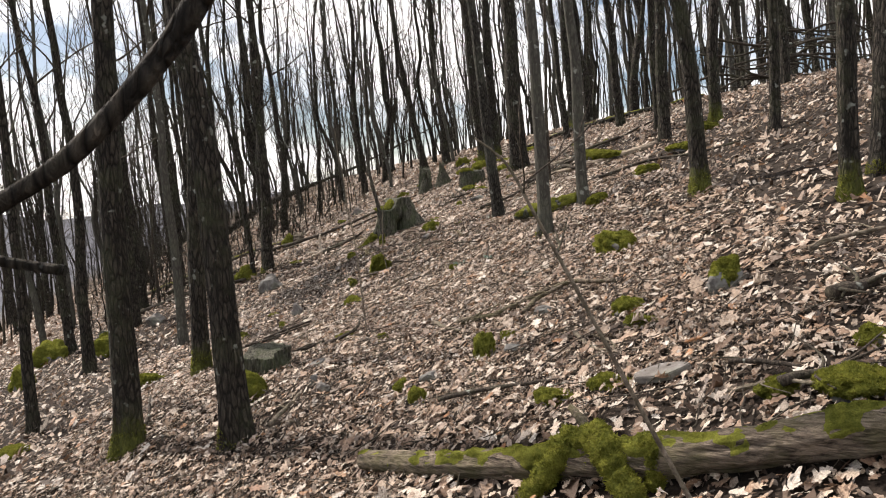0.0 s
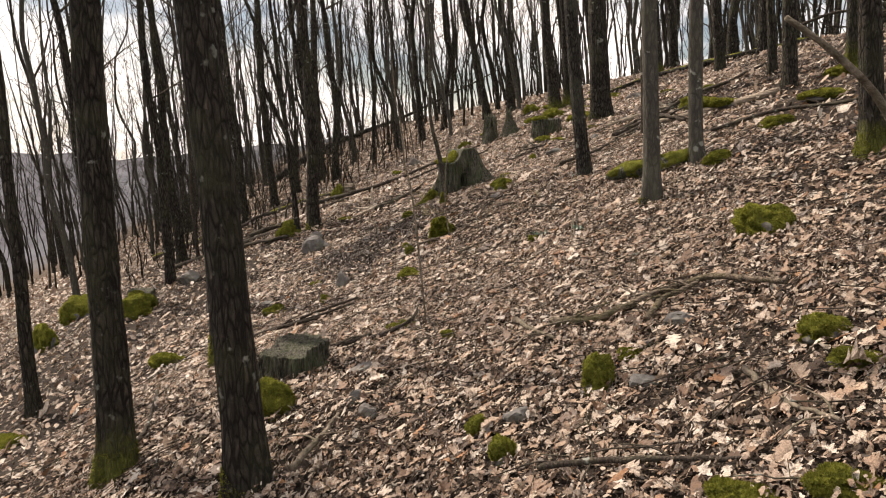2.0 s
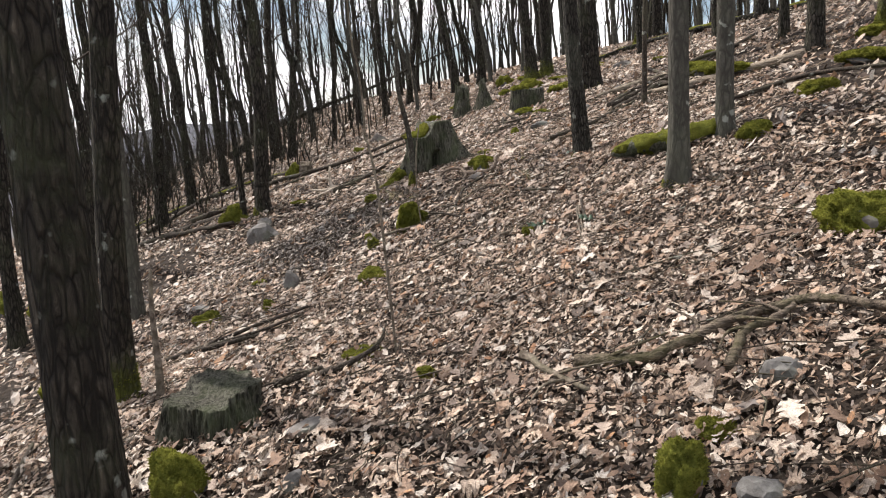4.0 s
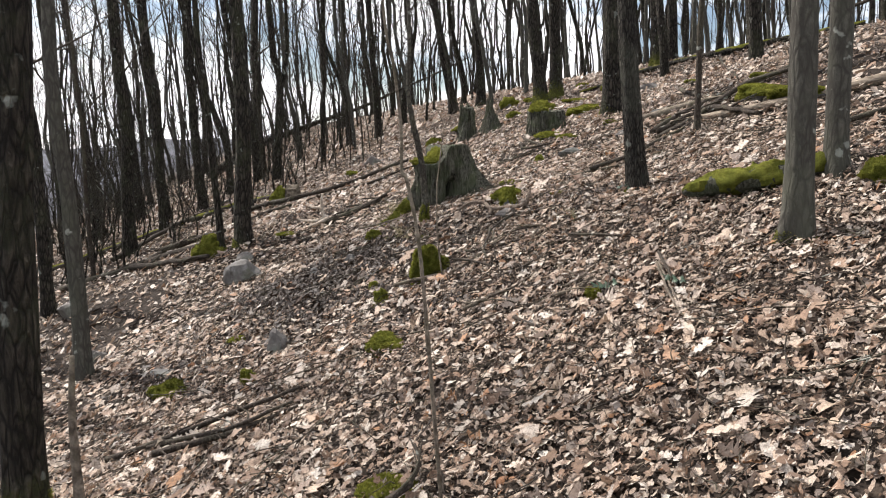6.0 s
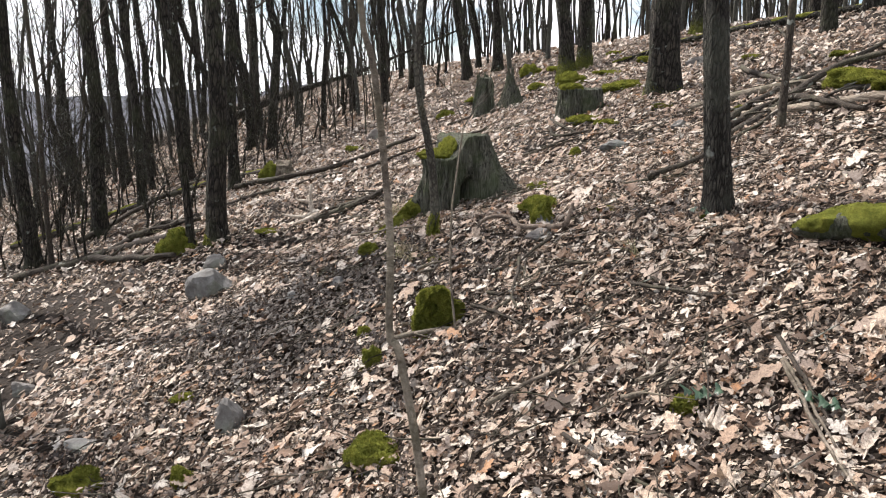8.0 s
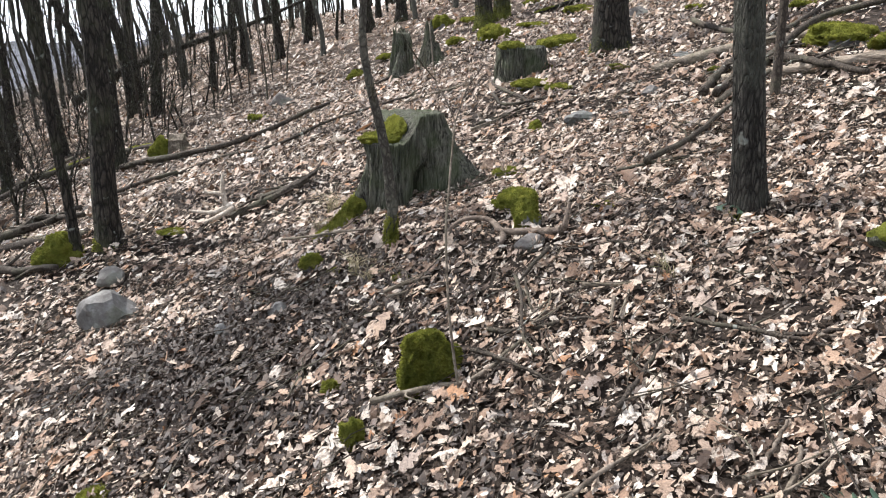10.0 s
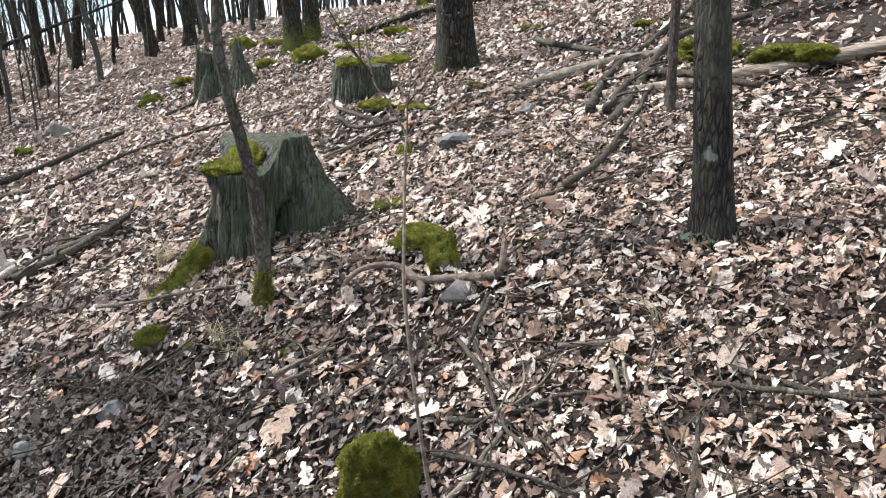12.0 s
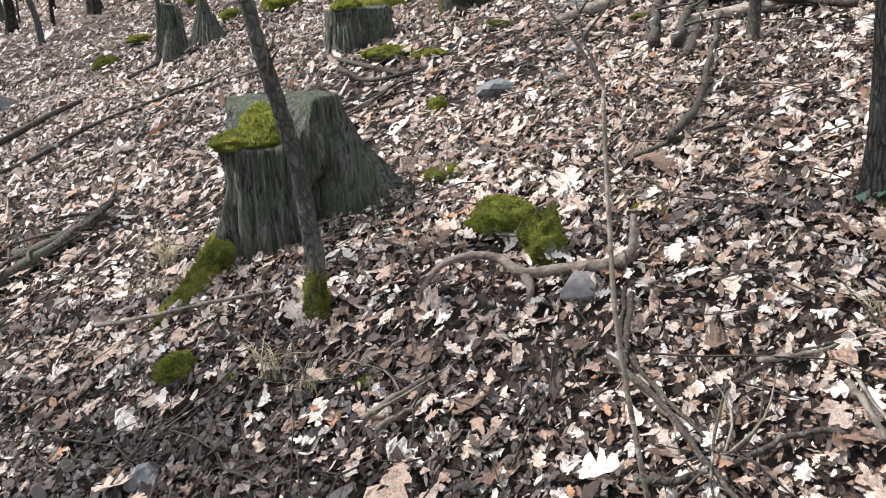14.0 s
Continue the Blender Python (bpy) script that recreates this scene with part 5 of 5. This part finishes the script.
antler("shed_antler", [
    (on_ground([(-1.950, 12.190, 0.060), (-2.000, 12.210, 0.090), (-2.020, 12.230, 0.160), (-2.030, 12.260, 0.250), (-2.020, 12.270, 0.320)]), 0.027, 0.010, "beam"),
    (on_ground([(-2.020, 12.230, 0.160), (-2.070, 12.240, 0.190), (-2.130, 12.250, 0.205), (-2.160, 12.260, 0.230)]), 0.018, 0.007, "tine"),
    (on_ground([(-1.980, 12.200, 0.070), (-2.080, 12.210, 0.060), (-2.190, 12.220, 0.090), (-2.280, 12.230, 0.130)]), 0.022, 0.008, "tine"),
    (on_ground([(-1.940, 12.180, 0.060), (-2.030, 12.140, 0.050), (-2.150, 12.100, 0.050)]), 0.024, 0.015, "tine"),
], "pale bleached shed antler on the slope", PALEBONE)


# ---------------------------------------------------------------- leaf litter
def leaf_template(stations):
    """Oak leaf: middle rib and two lobed edges, one metre long."""
    if stations == 3:       # a torn piece of a leaf
        return np.array([(-0.5, -0.10), (0.05, -0.33), (0.5, -0.16), (-0.46, 0.22), (0.0, 0.30), (0.44, 0.10)]), np.array([(0, 1, 4, 3), (1, 2, 5, 4)])
    t = np.linspace(0, 1, stations)
    env = np.sin(np.pi * np.clip(t, 0.0, 1) ** 0.72) * 0.30
    if stations > 8:        # blunt lobes with narrow bays between them
        lob = np.where(np.arange(stations) % 3 == 0, 0.50, 1.06)
    elif stations > 4:
        lob = np.where(np.arange(stations) % 2 == 1, 1.08, 0.70)
    else:
        lob = np.ones(stations)
    half = np.maximum(env * lob, 0.012)
    half[-1] = 0.06
    mid = np.stack([t - 0.5, np.zeros_like(t)], -1)
    up = np.stack([t - 0.5 + 0.04 * (lob > 1), half], -1)
    dn = np.stack([t - 0.5 + 0.04 * (lob > 1), -half], -1)
    pts = np.concatenate([dn, mid, up])
    n = stations
    quads = []
    for k in range(n - 1):
        quads.append((k, k + 1, n + k + 1, n + k))
        quads.append((n + k, n + k + 1, 2 * n + k + 1, 2 * n + k))
    return pts, np.array(quads)


def leaf_cloud(pts, xs, ys, size, rs, lift, tilt):
    """Vertices of many leaves: curled, turned and laid on the slope."""
    n = len(xs)
    L = size * np.exp(rs.normal(0, 0.33, n))
    W = rs.uniform(0.75, 1.2, n)
    lx = pts[None, :, 0] * np.ones((n, 1))
    ly = pts[None, :, 1] * W[:, None] * rs.uniform(0.86 if len(pts) > 9 else 0.55, 1.12, (n, len(pts)))
    lx = lx + rs.normal(0, 0.014, lx.shape)
    wild = 0.6 + 1.4 * (rs.random(n) < 0.10)
    cup = (rs.normal(0, 1.5, n) * wild)[:, None]
    bend = (rs.normal(0, 0.5, n) * wild)[:, None]
    wave = rs.uniform(0, 6.28, n)[:, None]
    lz = 0.8 * cup * ly ** 2 + 0.8 * bend * lx ** 2 + 0.045 * np.sin(9 * lx + wave) * (np.abs(ly) * 3) + rs.normal(0, 0.22, n)[:, None] * lx * ly
    lz = lz + (rs.normal(0.06, 0.26, n) * wild)[:, None] * np.abs(ly) + rs.normal(0, 0.02, lz.shape)
    ax = rs.normal(0, tilt, n)[:, None]
    ay = rs.normal(0, tilt, n)[:, None]
    lz2 = lz + np.sin(ax) * ly + np.sin(ay) * lx
    lx, ly = lx * np.cos(ay), ly * np.cos(ax)
    a = rs.uniform(0, 2 * np.pi, n)[:, None]
    dx = (lx * np.cos(a) - ly * np.sin(a)) * L[:, None]
    dy = (lx * np.sin(a) + ly * np.cos(a)) * L[:, None]
    dz = lz2 * L[:, None]
    base = ground_z(xs, ys)[:, None]
    z = base + 0.3364 * dx + 0.1266 * dy + dz - np.minimum(dz.min(1), 0)[:, None] * 0.35 + (lift * rs.random(n) ** 1.4)[:, None]
    return np.stack([xs[:, None] + dx, ys[:, None] + dy, z], -1)


def bare_patch(x, y):
    """How much of the litter lies here: the scraped hollows show soil."""
    k = np.ones_like(x)
    for a, b, sx, sy, d in ((-1.68, 10.15, 0.72, 0.55, 0.92), (-1.65, 9.35, 0.5, 0.45, 0.65), (-0.75, 9.65, 0.4, 0.22, 0.5), (0.43, 9.82, 0.22, 0.12, 0.9), (-1.6, 10.2, 0.5, 0.3, 0.7), (0.35, 8.9, 0.5, 0.12, 0.45), (-0.9, 5.15, 0.4, 0.35, 0.45), (1.0, 5.15, 0.3, 0.3, 0.4)):
        k = k - d * np.exp(-((x - a) / sx) ** 2 - ((y - b) / sy) ** 2)
    k = k - 0.25 * (np.sin(1.7 * x + 2.1 * y) * np.sin(2.6 * y - 1.2 * x) > 0.55)
    return np.clip(k, 0.05, 1)


def litter(name, count, box, inner, stations, size, lift, tilt, seed, raised=0.0, mat=None, label="thick litter of pale brown dry oak leaves", mould=False):
    rs = np.random.RandomState(seed)
    x = rs.uniform(box[0], box[1], count)
    y = rs.uniform(box[2], box[3], count)
    keep = rs.random(count) < (1.02 - bare_patch(x, y) if mould else bare_patch(x, y))
    if inner:
        keep &= ~((x > inner[0]) & (x < inner[1]) & (y > inner[2]) & (y < inner[3]))
    x, y = x[keep], y[keep]
    pts, quads = leaf_template(stations)
    v = leaf_cloud(pts, x, y, size, rs, lift, tilt)
    v[..., 2] += raised
    n, m = v.shape[:2]
    loops = (quads.ravel()[None, :] + (np.arange(n) * m)[:, None]).ravel()
    ob = new(name, mesh_arrays(name, v.reshape(-1, 3), loops, 4, mat or LEAF, False))
    return tagged(ob, label, "leaf litter", kind="stuff")


NEAR = (-3.5, 2.5, 1.7, 12.4)
CLOSE = (-2.7, 1.7, 3.4, 11.6)
MIDDLE = (-9.0, 6.5, 0.5, 20.0)
OLD = "brown broken pieces of old leaves under the litter"
litter("leaf_litter", 15000, NEAR, None, 13, 0.058, 0.030, 0.24, 1, 0.018)
litter("leaf_litter", 18000, NEAR, None, 7, 0.038, 0.034, 0.42, 8, 0.014)
litter("leaf_fragments", 56000, NEAR, None, 3, 0.027, 0.024, 0.42, 4, 0.0, LEAF_OLD, OLD)
litter("leaf_fragments", 90000, CLOSE, None, 3, 0.015, 0.034, 0.6, 14, 0.012, LEAF_OLD, OLD)
litter("leaf_fragments", 36000, CLOSE, None, 3, 0.021, 0.036, 0.55, 15, 0.014, LEAF, OLD)
litter("leaf_litter", 31000, MIDDLE, NEAR, 5, 0.062, 0.045, 0.40, 2, 0.012)
litter("leaf_fragments", 74000, MIDDLE, NEAR, 3, 0.040, 0.035, 0.48, 5, 0.0, LEAF_OLD, OLD)
AHEAD = (-4.6, 3.4, 12.4, 17.4)
litter("leaf_litter", 9000, AHEAD, None, 7, 0.046, 0.04, 0.40, 16, 0.014)
litter("leaf_fragments", 34000, AHEAD, None, 3, 0.026, 0.036, 0.5, 17, 0.006, LEAF_OLD, OLD)
litter("leaf_litter", 64000, (-20.0, 14.0, 8.0, 36.0), MIDDLE, 3, 0.085, 0.05, 0.45, 3)
litter("leaf_litter", 26000, (-14.0, 10.0, -8.0, 8.0), MIDDLE, 3, 0.085, 0.05, 0.36, 13)
MOULD = "dark crumbled leaf mould on bare soil"
litter("leaf_mould", 36000, (-2.9, -0.5, 8.4, 11.1), None, 3, 0.030, 0.03, 0.5, 6, 0.004, LEAF_DARK, MOULD, True)
litter("leaf_mould", 900, (0.1, 0.75, 9.6, 10.05), None, 3, 0.028, 0.03, 0.5, 7, 0.004, LEAF_DARK, MOULD, True)

# single leaves on top, beside the last metres of the walk
rs = np.random.RandomState(9)
lp, lq = leaf_template(13)
kinds = []
for k in range(10):
    v = leaf_cloud(lp, np.zeros(1), np.zeros(1), 0.066, rs, 0.0, 0.16)[0]
    v[:, 2] -= gz(0, 0)
    kinds.append(mesh_of("leaf", v, [tuple(int(i) for i in q) for q in lq], LEAF_SINGLE, False))
r1 = random.Random(21)
for k in range(300):
    x, y = r1.uniform(-2.0, 1.2), r1.uniform(8.6, 11.4)
    leaf = new("leaf", r1.choice(kinds))
    leaf.parent = ground
    leaf.matrix_world = pose(x, y, gz(x, y) + 0.022 + 0.02 * r1.random(), r1.uniform(-8, 8), r1.uniform(-8, 8), r1.uniform(-50, 50))

# fine twigs all over the litter
def twig_litter(count, box, seed):
    rng = random.Random(seed)
    sh = Shape()
    for _ in range(count):
        x, y = rng.uniform(box[0], box[1]), rng.uniform(box[2], box[3])
        a, l = rng.uniform(0, 6.28), 0.08 + 0.5 * rng.random() ** 2.2
        r = rng.uniform(0.0010, 0.0030) * (1 + l)
        pts = []
        for k in range(5):
            t = k / 4 - 0.5
            px = x + math.cos(a) * l * t + rng.uniform(-.06, .06) * l
            py = y + math.sin(a) * l * t + rng.uniform(-.06, .06) * l
            pts.append((px, py, gz(px, py) + 0.044 + rng.uniform(0, 0.026)))
        sh.tube(pts, [r, r, r * .9, r * .8, r * .6], 3, cap=False)
    ob = new("twig_litter", sh.mesh("twig_litter", TWIG))
    return tagged(ob, "thin dark twigs scattered over the leaf litter", "twigs", kind="stuff")


twig_litter(1900, (-3.4, 2.5, 2.8, 12.6), 5)
twig_litter(900, (-7.0, 5.0, 6.0, 20.0), 6)


# ---------------------------------------------------------------- small plants
def leaf_green():
    m = Mat("dark_ivy_leaf", rough=0.4, spec=0.5)
    c = m.ramp(m.noise(m.coords(), 60.0, 3.0), [(0.35, (0.018, 0.04, 0.022)), (0.65, (0.045, 0.085, 0.045))])
    return m.colour(c)


IVY = leaf_green()


def dry_grass():
    m = Mat("dry_grass", rough=0.7, spec=0.3)
    c = m.ramp(m.island(), [(0.0, (0.17, 0.14, 0.08)), (0.7, (0.36, 0.30, 0.19)), (1.0, (0.12, 0.15, 0.05))])
    return m.colour(c)


GRASS = dry_grass()


def ivy_sprig(x, y, seed):
    rng = random.Random(seed)
    top = thing("ivy_sprig", x, y, gz(x, y), "dark green ivy sprig among dry leaves", "plant")
    pts, quads = leaf_template(7)
    for k in range(6):
        a = rng.uniform(0, 6.28)
        px, py = rng.uniform(-.06, .06), rng.uniform(-.05, .05)
        h = 0.045 + 0.03 * rng.random()
        v = [(px + 0.045 * (p[0] * math.cos(a) - 1.5 * p[1] * math.sin(a)), py + 0.045 * (p[0] * math.sin(a) + 1.5 * p[1] * math.cos(a)), h + 0.02 * p[0] - 0.3 * p[1] ** 2) for p in pts]
        part("leaf", mesh_of("leaf", v, [tuple(int(i) for i in q) for q in quads], IVY), top)
    return top


def grass_tuft(x, y, n, size, seed):
    rng = random.Random(seed)
    top = thing("grass_tuft", x, y, gz(x, y), "thin tuft of dry grass in the litter", "grass")
    sh = Shape()
    for k in range(n):
        a, b = rng.uniform(0, 6.28), rng.uniform(0.3, 1.2)
        l = size * rng.uniform(0.5, 1.2)
        o = Vector((rng.uniform(-.03, .03), rng.uniform(-.03, .03), 0))
        pts = [o + Vector((math.cos(a) * b * l * t * t, math.sin(a) * b * l * t * t, l * t * (1 - 0.45 * t) + 0.01)) for t in (0, 0.35, 0.7, 1.0)]
        sh.tube(pts, [0.0014, 0.0013, 0.001, 0.0005], 3, cap=False)
    tagged(part("blade", sh.mesh("blade", GRASS), top), kind="stuff")
    return top


for k, (x, y) in enumerate(((0.44, 7.77), (0.15, 7.99), (0.62, 9.58))):
    ivy_sprig(x, y, 60 + k)
for k, (x, y, n, z) in enumerate(((-1.07, 10.35, 40, 0.16), (-1.2, 11.45, 45, 0.24), (-3.44, 12.75, 45, 0.3), (-1.0, 10.2, 26, 0.14), (-1.28, 11.2, 30, 0.2), (0.2, 9.3, 20, 0.14))):
    grass_tuft(x, y, n, z, 80 + k)
